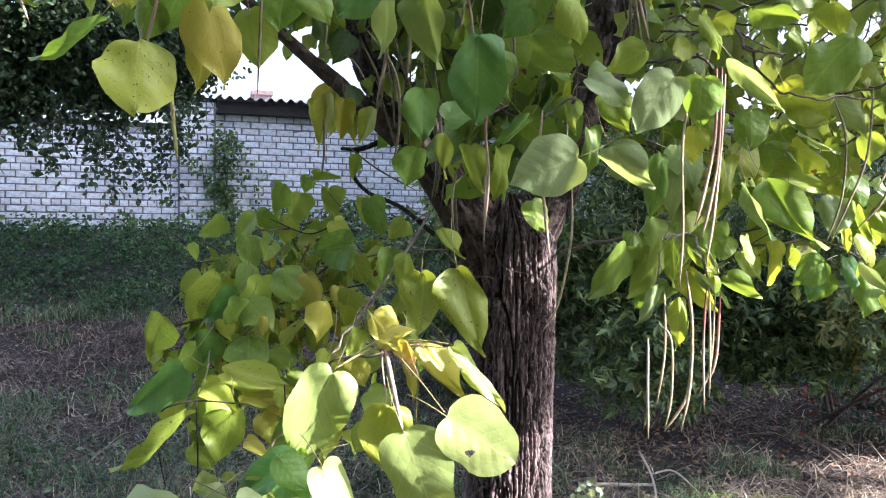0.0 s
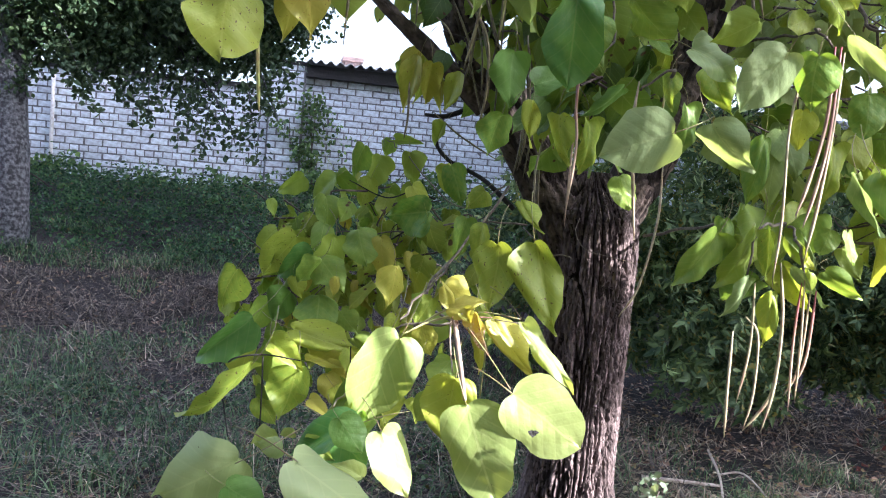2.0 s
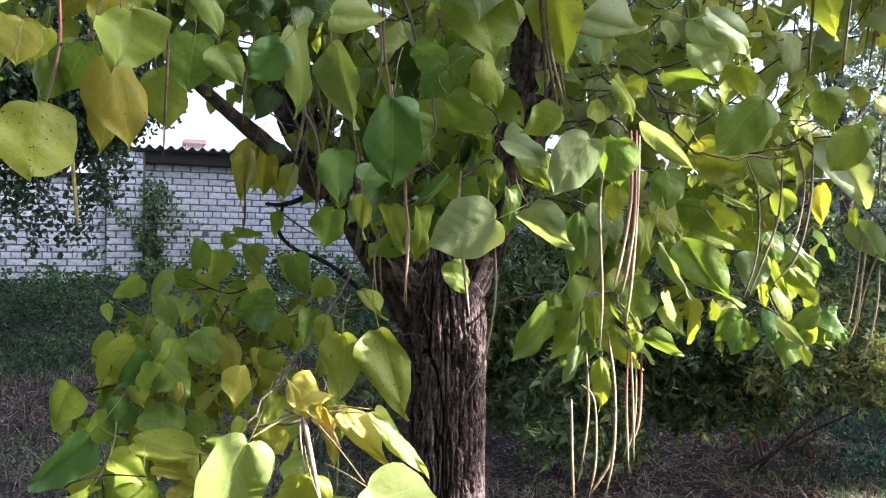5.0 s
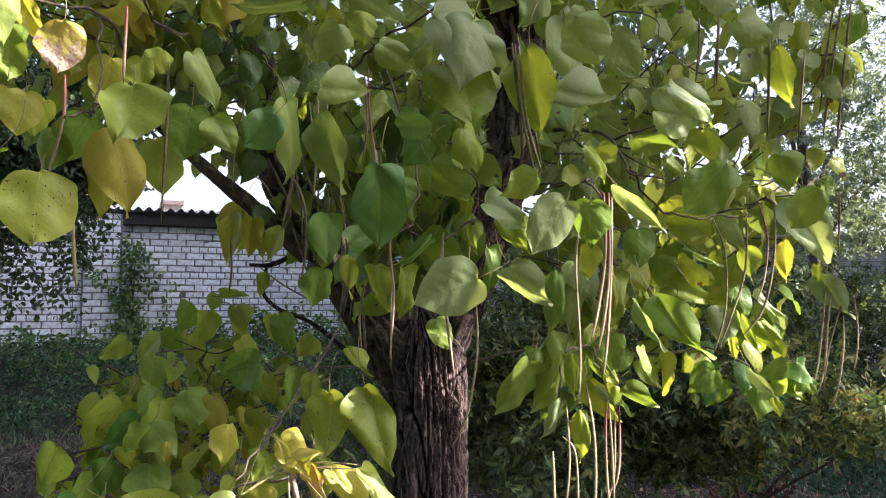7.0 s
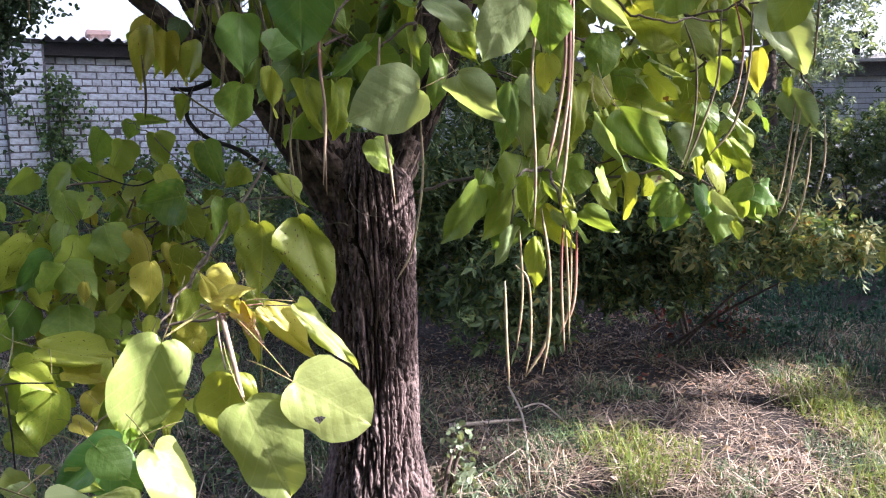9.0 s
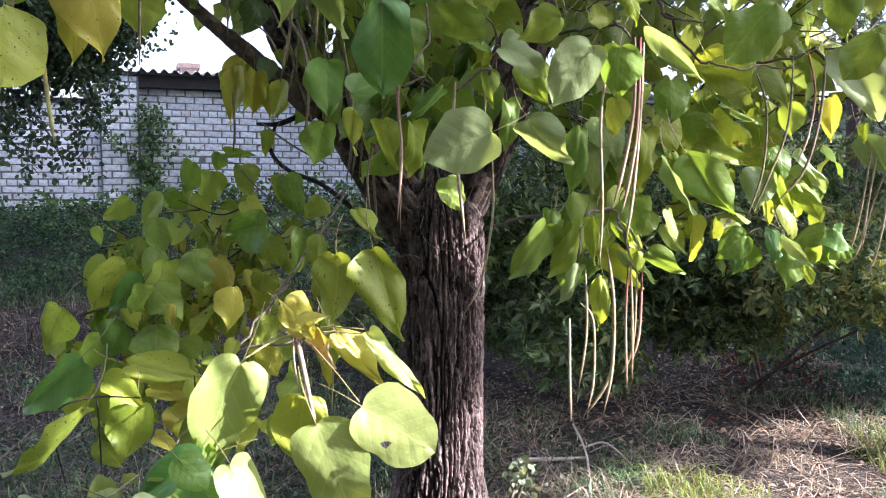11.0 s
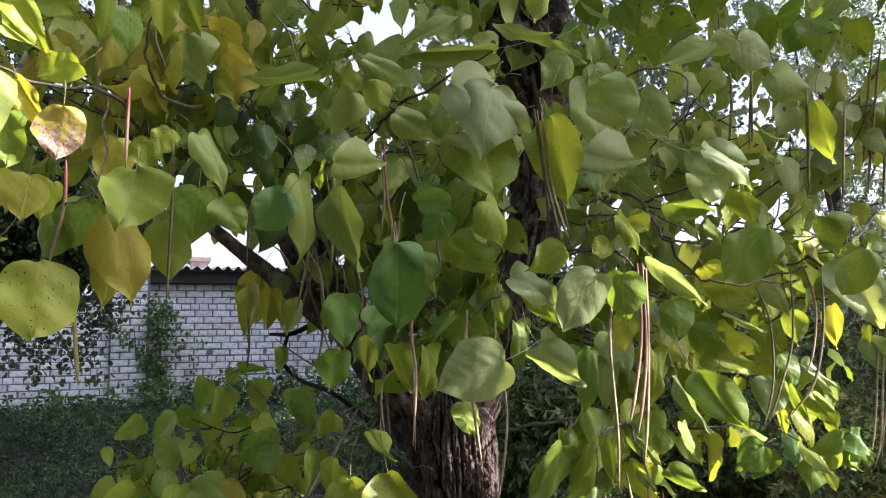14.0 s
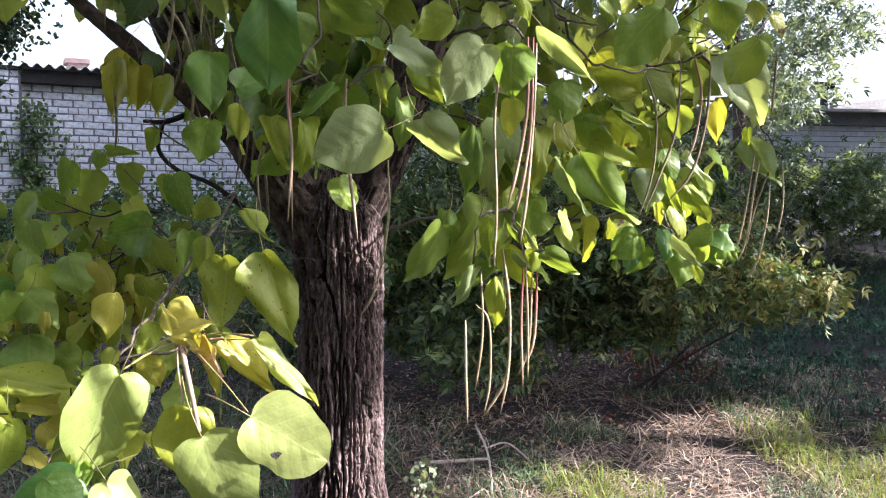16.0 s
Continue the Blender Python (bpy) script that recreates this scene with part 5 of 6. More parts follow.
spray([
    (2.476, 2.066, 1.756, 2.552, 1.999, 1.573, 0.099, 63, 7, "w"),
    (2.439, 2.032, 1.790, 2.426, 2.029, 1.725, 0.047, 57, 4, "l"),
    (1.802, 2.073, 1.803, 1.853, 2.033, 1.711, 0.035, 56, 7, "w"),
    (1.857, 2.051, 1.844, 1.955, 1.988, 1.753, 0.038, 56, 6, "w"),
    (1.739, 1.987, 1.771, 1.874, 1.914, 1.740, 0.024, -7, 7, "w"),
    (1.972, 1.904, 1.623, 1.986, 1.875, 1.481, 0.053, 57, 6, "g"),
    (1.888, 1.877, 1.543, 1.893, 1.864, 1.472, 0.033, 0, 7, "l"),
    (1.708, 1.993, 1.707, 1.868, 1.906, 1.666, 0.085, -8, 6, "l"),
    (1.989, 1.964, 1.709, 2.011, 1.936, 1.597, 0.088, 2, 5, "g"),
])
spray([
    (2.110, 1.865, 1.454, 2.023, 1.904, 1.422, 0.077, -27, 0, "g"),
    (1.568, 1.857, 1.838, 1.539, 1.860, 1.763, 0.068, 13, 1, "g"),
    (1.408, 1.936, 1.826, 1.385, 1.932, 1.722, 0.077, 40, 2, "l"),
    (1.145, 1.968, 1.910, 1.192, 1.926, 1.788, 0.090, 46, 7, "l"),
    (1.690, 1.928, 1.964, 1.719, 1.885, 1.860, 0.103, 29, 4, "l"),
    (1.580, 1.957, 1.793, 1.613, 1.924, 1.685, 0.088, -3, 5, "l"),
    (1.860, 1.959, 1.992, 1.837, 1.954, 1.880, 0.098, 21, 0, "l"),
    (2.041, 1.958, 1.839, 2.018, 1.953, 1.730, 0.088, 52, 1, "g"),
    (0.896, 1.890, 1.610, 0.925, 1.863, 1.530, 0.072, -14, 2, "g"),
])
spray([
    (0.918, 1.957, 1.831, 0.846, 1.979, 1.733, 0.061, -37, 7, "d"),
    (1.064, 2.006, 1.890, 1.051, 1.998, 1.792, 0.064, 33, 6, "l"),
    (1.100, 1.976, 1.812, 1.114, 1.950, 1.686, 0.080, -16, 7, "g"),
    (0.705, 2.225, 1.399, 0.690, 2.202, 1.191, 0.128, 23, 1, "p"),
    (0.797, 2.182, 1.416, 0.838, 2.121, 1.150, 0.122, 20, 3, "p"),
    (0.681, 2.301, 1.444, 0.652, 2.299, 1.332, 0.069, 21, 6, "l"),
    (0.754, 2.219, 1.520, 0.795, 2.184, 1.424, 0.034, 30, 7, "l"),
    (0.451, 2.449, 1.286, 0.459, 2.425, 1.151, 0.098, -39, 4, "y"),
    (0.171, 2.934, 1.315, 0.067, 2.960, 1.143, 0.160, -47, 5, "p"),
])
spray([
    (0.222, 2.790, 1.284, 0.108, 2.829, 1.158, 0.096, -45, 6, "d"),
    (0.291, 2.764, 1.338, 0.294, 2.737, 1.171, 0.135, -40, 1, "g"),
    (0.363, 2.754, 1.367, 0.382, 2.670, 1.259, 0.123, -13, 2, "g"),
    (0.260, 3.023, 1.458, 0.287, 2.949, 1.351, 0.114, -14, 3, "g"),
    (0.299, 3.015, 1.530, 0.198, 3.052, 1.440, 0.091, 9, 6, "g"),
    (0.398, 3.097, 1.658, 0.336, 3.110, 1.534, 0.073, 9, 7, "g"),
    (0.455, 3.064, 1.629, 0.425, 3.056, 1.478, 0.086, -43, 6, "g"),
    (0.499, 3.107, 1.687, 0.475, 3.109, 1.620, 0.062, -16, 1, "g"),
    (0.508, 3.103, 1.687, 0.607, 3.053, 1.687, 0.035, -13, 6, "g"),
])
spray([
    (0.559, 3.014, 1.646, 0.578, 2.987, 1.530, 0.096, 17, 3, "g"),
    (0.607, 2.734, 1.448, 0.462, 2.800, 1.400, 0.134, -34, 4, "g"),
    (0.544, 2.834, 1.527, 0.609, 2.789, 1.445, 0.091, -25, 5, "l"),
    (0.416, 2.957, 1.537, 0.380, 2.959, 1.428, 0.083, 12, 0, "l"),
    (0.702, 2.938, 1.615, 0.745, 2.894, 1.471, 0.108, -30, 1, "g"),
    (0.694, 2.998, 1.616, 0.713, 2.972, 1.508, 0.088, -33, 2, "l"),
    (0.795, 2.765, 1.531, 0.737, 2.759, 1.460, 0.085, -11, 3, "l"),
    (0.187, 3.184, 1.529, 0.095, 3.216, 1.436, 0.073, -49, 6, "g"),
    (0.217, 3.091, 1.391, 0.146, 3.113, 1.299, 0.051, -47, 7, "g"),
])
spray([
    (0.436, 2.693, 1.351, 0.448, 2.664, 1.202, 0.107, 16, 0, "y"),
    (0.532, 2.639, 1.312, 0.533, 2.621, 1.201, 0.058, 18, 7, "y"),
    (0.667, 2.479, 1.451, 0.648, 2.467, 1.312, 0.066, -35, 6, "g"),
    (0.547, 2.173, 1.274, 0.627, 2.126, 1.228, 0.085, -1, 3, "y"),
    (0.432, 2.099, 1.146, 0.318, 2.120, 0.890, 0.172, -10, 0, "s"),
    (0.409, 2.176, 1.132, 0.288, 2.195, 0.852, 0.088, -38, 7, "g"),
    (0.678, 1.905, 1.057, 0.841, 1.807, 0.951, 0.175, -5, 8, "s"),
    (0.575, 1.929, 1.024, 0.653, 1.855, 0.790, 0.179, 13, 8, "s"),
    (0.582, 2.076, 1.048, 0.556, 2.061, 0.862, 0.150, -6, 2, "l"),
])
spray([
    (0.671, 2.100, 1.202, 0.770, 2.026, 1.039, 0.062, 25, 7, "y"),
    (0.737, 2.046, 1.213, 0.870, 1.953, 1.040, 0.068, -20, 3, "s"),
    (0.377, 1.981, 0.930, 0.462, 1.917, 0.785, 0.127, -41, 5, "s"),
    (0.501, 2.201, 1.151, 0.528, 2.175, 1.073, 0.070, 17, 0, "y"),
    (0.643, 2.133, 1.177, 0.675, 2.098, 1.049, 0.055, -32, 7, "y"),
    (0.321, 1.956, 0.949, 0.132, 2.036, 0.850, 0.112, 29, 6, "d"),
    (0.103, 2.580, 0.991, 0.134, 2.544, 0.853, 0.124, -19, 3, "g"),
    (0.183, 2.533, 0.943, 0.161, 2.515, 0.751, 0.141, -45, 4, "l"),
    (0.155, 2.618, 1.041, 0.368, 2.501, 0.974, 0.083, 21, 7, "l"),
])
spray([
    (0.321, 2.583, 0.988, 0.340, 2.540, 0.903, 0.088, -15, 0, "y"),
    (0.283, 2.590, 0.908, 0.323, 2.556, 0.819, 0.081, -15, 1, "y"),
    (0.248, 2.754, 1.132, 0.249, 2.653, 1.022, 0.143, -18, 2, "g"),
    (0.158, 2.800, 1.133, 0.083, 2.821, 1.023, 0.112, -17, 3, "d"),
    (0.136, 1.985, 0.897, 0.061, 2.018, 0.865, 0.068, -25, 4, "s"),
    (-0.022, 2.717, 1.213, -0.107, 2.722, 1.067, 0.091, 8, 7, "l"),
    (0.046, 2.588, 1.088, -0.122, 2.607, 0.908, 0.100, -42, 6, "d"),
    (0.059, 2.270, 1.018, -0.098, 2.280, 0.771, 0.116, -42, 7, "p"),
    (0.051, 1.781, 0.919, -0.161, 1.818, 0.782, 0.157, -31, 1, "w"),
])
spray([
    (0.140, 1.834, 0.927, 0.073, 1.847, 0.921, 0.055, -16, 3, "w"),
    (0.156, 1.748, 0.939, 0.390, 1.681, 0.808, 0.170, -40, 1, "w"),
    (0.254, 1.817, 1.010, 0.315, 1.797, 0.931, 0.081, -13, 5, "d"),
    (0.019, 1.772, 0.868, 0.114, 1.747, 0.819, 0.087, 6, 0, "d"),
    (0.820, 1.746, 2.375, 1.006, 1.676, 2.248, 0.160, 3, 1, "w"),
    (1.206, 1.687, 2.400, 1.245, 1.645, 2.269, 0.126, 27, 2, "u"),
    (0.694, 2.123, 2.454, 0.637, 2.156, 2.340, 0.105, 4, 3, "u"),
    (0.797, 1.976, 2.356, 0.900, 1.938, 2.278, 0.088, -1, 6, "u"),
    (1.403, 1.562, 2.205, 1.549, 1.505, 2.133, 0.090, 7, 7, "w"),
])
spray([
    (1.938, 1.697, 2.420, 1.966, 1.699, 2.234, 0.115, 60, 6, "l"),
    (1.811, 1.745, 2.505, 1.922, 1.703, 2.420, 0.115, 13, 1, "u"),
    (1.894, 1.533, 1.967, 1.825, 1.571, 1.859, 0.105, 41, 2, "g"),
    (1.791, 1.570, 2.060, 1.823, 1.565, 1.952, 0.093, 34, 3, "g"),
    (0.238, 2.722, 1.262, 0.296, 2.606, 1.195, 0.123, -11, 4, "g"),
    (0.245, 2.685, 1.264, 0.172, 2.708, 1.170, 0.085, -44, 5, "g"),
    (0.292, 2.632, 1.215, 0.291, 2.622, 1.147, 0.033, -43, 6, "y"),
    (0.162, 2.750, 1.192, 0.180, 2.730, 1.119, 0.062, 8, 1, "l"),
    (0.090, 2.566, 1.006, 0.202, 2.501, 0.946, 0.070, -39, 6, "l"),
])
spray([
    (0.221, 2.606, 0.957, 0.354, 2.537, 0.945, 0.073, -32, 7, "y"),
    (0.224, 2.519, 0.840, 0.301, 2.474, 0.801, 0.043, -40, 6, "y"),
    (0.243, 2.069, 0.916, 0.351, 2.000, 0.818, 0.129, -39, 5, "d"),
    (0.199, 2.041, 0.886, 0.266, 2.000, 0.832, 0.060, 11, 6, "s"),
    (0.333, 1.877, 0.844, 0.244, 1.927, 0.874, 0.057, 43, 7, "s"),
    (0.325, 2.124, 0.955, 0.290, 2.130, 0.875, 0.046, 17, 6, "l"),
    (0.349, 2.131, 0.931, 0.325, 2.128, 0.833, 0.040, 16, 7, "g"),
    (0.476, 2.143, 0.984, 0.392, 2.176, 0.923, 0.051, 26, 6, "l"),
    (0.173, 2.077, 0.883, 0.136, 2.093, 0.866, 0.035, -26, 5, "s"),
])
spray([
    (0.091, 2.828, 1.097, 0.021, 2.843, 0.964, 0.115, -46, 0, "g"),
    (0.321, 2.767, 1.083, 0.368, 2.706, 1.019, 0.087, -11, 1, "g"),
    (0.608, 3.344, 2.078, 0.584, 3.343, 1.893, 0.101, -41, 6, "y"),
    (0.653, 3.375, 2.053, 0.654, 3.360, 1.863, 0.093, -38, 7, "l"),
    (0.702, 3.404, 2.038, 0.700, 3.393, 1.872, 0.084, -37, 6, "l"),
    (0.574, 3.358, 2.025, 0.555, 3.360, 1.908, 0.082, -42, 5, "l"),
    (0.727, 3.387, 1.990, 0.710, 3.384, 1.828, 0.074, 17, 6, "y"),
    (0.782, 3.359, 2.016, 0.776, 3.349, 1.841, 0.089, -36, 7, "l"),
])
limb("bark", [(-0.020, 2.470, 0.960, 0.0028), (0.004, 2.450, 0.979, 0.0028), (0.082, 2.450, 0.991, 0.0026), (0.190, 2.450, 0.977, 0.0020)])
limb("bark", [(0.079, 2.450, 0.985, 0.0028), (0.083, 2.455, 0.860, 0.0026), (0.084, 2.450, 0.725, 0.0020)])
limb("bark", [(-0.052, 2.500, 0.931, 0.0024), (-0.030, 2.500, 0.830, 0.0022), (-0.009, 2.500, 0.719, 0.0018)])
limb("bark", [(0.343, 2.500, 1.016, 0.0022), (0.346, 2.500, 0.960, 0.0020), (0.351, 2.500, 0.907, 0.0016)])
limb("bark", [(0.640, 2.860, 1.480, 0.0034), (0.560, 2.880, 1.500, 0.0030), (0.470, 2.930, 1.470, 0.0026), (0.340, 2.980, 1.520, 0.0018)])
limb("bark", [(0.600, 2.840, 1.420, 0.0034), (0.500, 2.860, 1.330, 0.0030), (0.410, 2.880, 1.300, 0.0024), (0.300, 2.900, 1.230, 0.0018)])
limb("bark", [(0.560, 2.880, 1.500, 0.0028), (0.540, 2.900, 1.400, 0.0024), (0.500, 2.900, 1.360, 0.0020), (0.490, 2.900, 1.250, 0.0016)])
# the hub of the low spray: a stout cream stem and stalks that reach out to its leaves
def stalk(points, radius, mat):
    p = smooth_path(points, 6)
    v, f = tube(p, np.linspace(radius, radius * 0.7, len(p)), 7)
    part("stalk", mesh_of("stalk", v, f, mat, smooth=True), tree)


stalk([(0.566, 2.090, 1.200), (0.572, 2.020, 1.115), (0.576, 1.935, 1.022)], 0.0075, hub_mat)
stalk([(0.556, 2.085, 1.195), (0.552, 2.050, 1.140), (0.556, 2.010, 1.072)], 0.0028, hub_mat)
stalk([(0.568, 2.095, 1.205), (0.500, 2.100, 1.182), (0.434, 2.100, 1.146)], 0.0036, pale_stalk_mat)
stalk([(0.560, 2.095, 1.225), (0.515, 2.100, 1.200), (0.470, 2.120, 1.160)], 0.0034, pale_stalk_mat)
stalk([(0.590, 2.080, 1.215), (0.650, 2.065, 1.222), (0.736, 2.046, 1.212)], 0.0022, stalk_mat)
stalk([(0.590, 2.075, 1.190), (0.640, 1.990, 1.125), (0.681, 1.908, 1.062)], 0.0022, stalk_mat)
stalk([(0.575, 2.080, 1.195), (0.625, 2.080, 1.205), (0.672, 2.098, 1.203)], 0.0024, red_stalk_mat)
stalk([(0.575, 2.085, 1.200), (0.540, 2.140, 1.185), (0.503, 2.200, 1.155)], 0.0020, pale_stalk_mat)
stalk([(0.640, 2.085, 1.190), (0.662, 2.100, 1.110), (0.660, 2.100, 0.985)], 0.0030, stalk_mat)
for k in range(7):
    a = 0.9 * k
    tip = (0.585 + 0.035 * math.cos(a), 2.07 - 0.02 * math.sin(a), 1.192 + 0.026 * math.sin(a))
    stalk([(0.566, 2.085, 1.198), ((0.566 + tip[0]) / 2, 2.07, (1.198 + tip[2]) / 2 + 0.008), tip], 0.0022, red_stalk_mat if k % 2 else hub_mat)
spray([
    (0.541, 2.080, 1.222, 0.612, 2.020, 1.268, 0.062, -20, 4, "y"),
    (0.545, 2.075, 1.232, 0.522, 2.050, 1.302, 0.036, 30, 7, "y"),
    (0.580, 2.060, 1.235, 0.600, 2.040, 1.195, 0.040, 10, 6, "y"),
    (0.624, 2.070, 1.224, 0.640, 2.050, 1.110, 0.052, 24, 7, "n"),
    (0.527, 2.200, 1.235, 0.487, 2.200, 1.148, 0.058, -10, 1, "l"),
    (0.430, 2.210, 1.176, 0.400, 2.200, 1.130, 0.042, 8, 0, "l"),
    (0.470, 2.140, 1.070, 0.380, 2.150, 0.985, 0.090, -60, 4, "g"),
])
# fuller foliage behind: centre, half sizes across, deep, high, count, leaf length, tones
foliage((0.895, 3.263, 2.026), (0.24, 0.25, 0.17), 34, .12, "gd")
foliage((2.279, 2.007, 2.470), (0.21, 0.30, 0.21), 40, .13, "ul")
foliage((2.417, 2.190, 2.101), (0.18, 0.30, 0.18), 34, .13, "gl")
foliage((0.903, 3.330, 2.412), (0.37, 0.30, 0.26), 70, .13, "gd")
foliage((1.114, 2.936, 2.410), (0.28, 0.30, 0.21), 50, .13, "gl")
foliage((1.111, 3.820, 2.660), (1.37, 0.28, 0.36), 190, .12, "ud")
foliage((2.484, 2.937, 2.400), (0.56, 0.30, 0.44), 92, .12, "ug")
foliage((0.543, 2.525, 0.968), (0.23, 0.30, 0.18), 14, .11, "gl")
foliage((0.697, 2.522, 1.087), (0.15, 0.20, 0.10), 10, .10, "lg")
foliage((0.789, 2.851, 2.882), (0.55, 0.70, 0.25), 70, .12, "ug")
foliage((1.355, 2.580, 2.730), (0.53, 0.60, 0.20), 32, .12, "ug")
foliage((1.907, 2.427, 2.590), (0.49, 0.50, 0.20), 48, .12, "ug")
foliage((0.100, 2.762, 2.758), (0.48, 0.50, 0.29), 110, .13, "ly")
foliage((2.359, 2.383, 1.972), (0.41, 0.40, 0.18), 50, .13, "ul")
foliage((-0.294, 2.839, 2.330), (0.28, 0.50, 0.12), 9, .12, "gl")
foliage((0.240, 2.400, 2.640), (0.20, 0.18, 0.16), 26, .13, "yl")
foliage((0.290, 2.700, 2.420), (0.10, 0.12, 0.16), 12, .12, "gl")
foliage((0.830, 3.000, 2.840), (0.24, 0.16, 0.20), 26, .12, "lu")
foliage((0.447, 2.793, 2.496), (0.38, 0.40, 0.22), 70, .13, "dg")
foliage((1.010, 2.457, 2.123), (0.22, 0.40, 0.26), 80, .15, "gd")
foliage((0.998, 2.392, 1.827), (0.16, 0.30, 0.12), 30, .14, "gd")
foliage((1.200, 2.399, 2.321), (0.12, 0.35, 0.30), 30, .14, "ug")
foliage((1.620, 2.380, 2.281), (0.15, 0.35, 0.26), 32, .14, "ug")
foliage((1.939, 2.161, 2.201), (0.29, 0.40, 0.29), 66, .13, "ul")
foliage((1.624, 2.205, 1.783), (0.30, 0.30, 0.16), 40, .13, "gu")
foliage((1.951, 2.203, 1.663), (0.48, 0.30, 0.22), 60, .13, "gl")
foliage((1.529, 2.161, 1.477), (0.19, 0.30, 0.14), 26, .12, "gl")
foliage((2.355, 2.302, 1.422), (0.23, 0.30, 0.14), 18, .12, "gd")
foliage((0.417, 3.153, 1.342), (0.40, 0.30, 0.24), 76, .115, "gl")
foliage((0.198, 3.104, 1.033), (0.29, 0.30, 0.31), 64, .12, "gl")
foliage((0.274, 2.757, 0.860), (0.26, 0.30, 0.16), 14, .12, "lg")
foliage((0.609, 2.821, 1.284), (0.24, 0.30, 0.17), 40, .10, "lg")
foliage((0.380, 3.050, 1.200), (0.34, 0.20, 0.26), 36, .09, "ly")
foliage((1.900, 2.500, 2.080), (0.10, 0.15, 0.14), 16, .12, "gu")
foliage((1.092, 2.448, 1.922), (0.25, 0.30, 0.17), 40, .13, "gd")
foliage((0.850, 4.150, 2.980), (0.85, 0.40, 0.32), 130, .12, "ul")
foliage((0.800, 5.000, 3.450), (1.40, 0.50, 0.42), 240, .12, "ug")
foliage((2.350, 4.000, 2.880), (0.90, 0.40, 0.24), 84, .12, "ul")
foliage((3.000, 4.700, 2.820), (1.30, 0.50, 0.36), 190, .12, "ul")
foliage((-0.350, 4.000, 3.050), (0.55, 0.40, 0.50), 160, .13, "gl")

# upper crown, above the twigs that hang low
crown_rng = np.random.default_rng(31)
for c, h, n in (((1.0, 3.2, 4.7), (2.4, 1.8, 1.1), 800), ((0.2, 2.6, 3.5), (1.6, 1.2, 0.5), 260), ((2.6, 3.0, 3.4), (1.2, 1.2, 0.5), 240)):
    leaf_cloud("leaf_mass", tree, crown_rng, in_ball(crown_rng, c, h, n), 0.17, mass_mat["g"], SMALL_LEAF, 0.85, 1.0)


# ---- other plants ----
def tree_with(name, label, trunk, limbs, clouds, mat, bark, seed, leaf, shape=QUAD_LEAF):
    """A tree: trunk and limbs as tapered tubes, and a crown of clumped leaves."""
    rng = np.random.default_rng(seed)
    t = tagged(empty(name, trunk[0][:3]), label, "tree")
    p = smooth_path(trunk, 8)
    v, f = tube(p[:, :3], p[:, 3], 16, lambda a, s: 1 + 0.13 * noise.noise((math.cos(a) * 3, math.sin(a) * 3, s * 14)))
    part("trunk", mesh_of("trunk", v, f, bark, smooth=True), t)
    for row in limbs:
        p = smooth_path(row, 6)
        v, f = tube(p[:, :3], p[:, 3], 7)
        part("limb", mesh_of("limb", v, f, bark, smooth=True), t)
    pts = []
    for c, h, clumps, each, size in clouds:
        pts += clumped(rng, c, h, clumps, each, size)
    leaf_cloud("crown", t, rng, pts, leaf, mat, shape, 0.75, 0.5)
    return t


sprig_rng = np.random.default_rng(43)
sprigs, sprig_leaves = [], []
for x, low in ((-2.3, 2.0), (-2.0, 2.15), (-1.75, 1.95), (-1.45, 2.05), (-1.25, 1.85), (-1.0, 1.95), (-0.8, 1.75), (-0.55, 1.6), (-0.35, 1.58), (-0.14, 2.1)):
    y, side = 8.6 + sprig_rng.uniform(-0.1, 0.25), sprig_rng.uniform(-0.15, 0.22)
    sprigs.append([(x - 0.3, y + 0.2, 3.0, 0.012), (x, y + 0.1, 2.55, 0.008), (x + side * 0.6, y, (2.5 + low) / 2, 0.005), (x + side, y, low, 0.002)])
    for k in range(6):
        t = k / 5
        sprig_leaves.append(((x + side * t, y, 2.5 + (low - 2.5) * t), (0.13, 0.08, 0.09), 3, 8, 0.045))
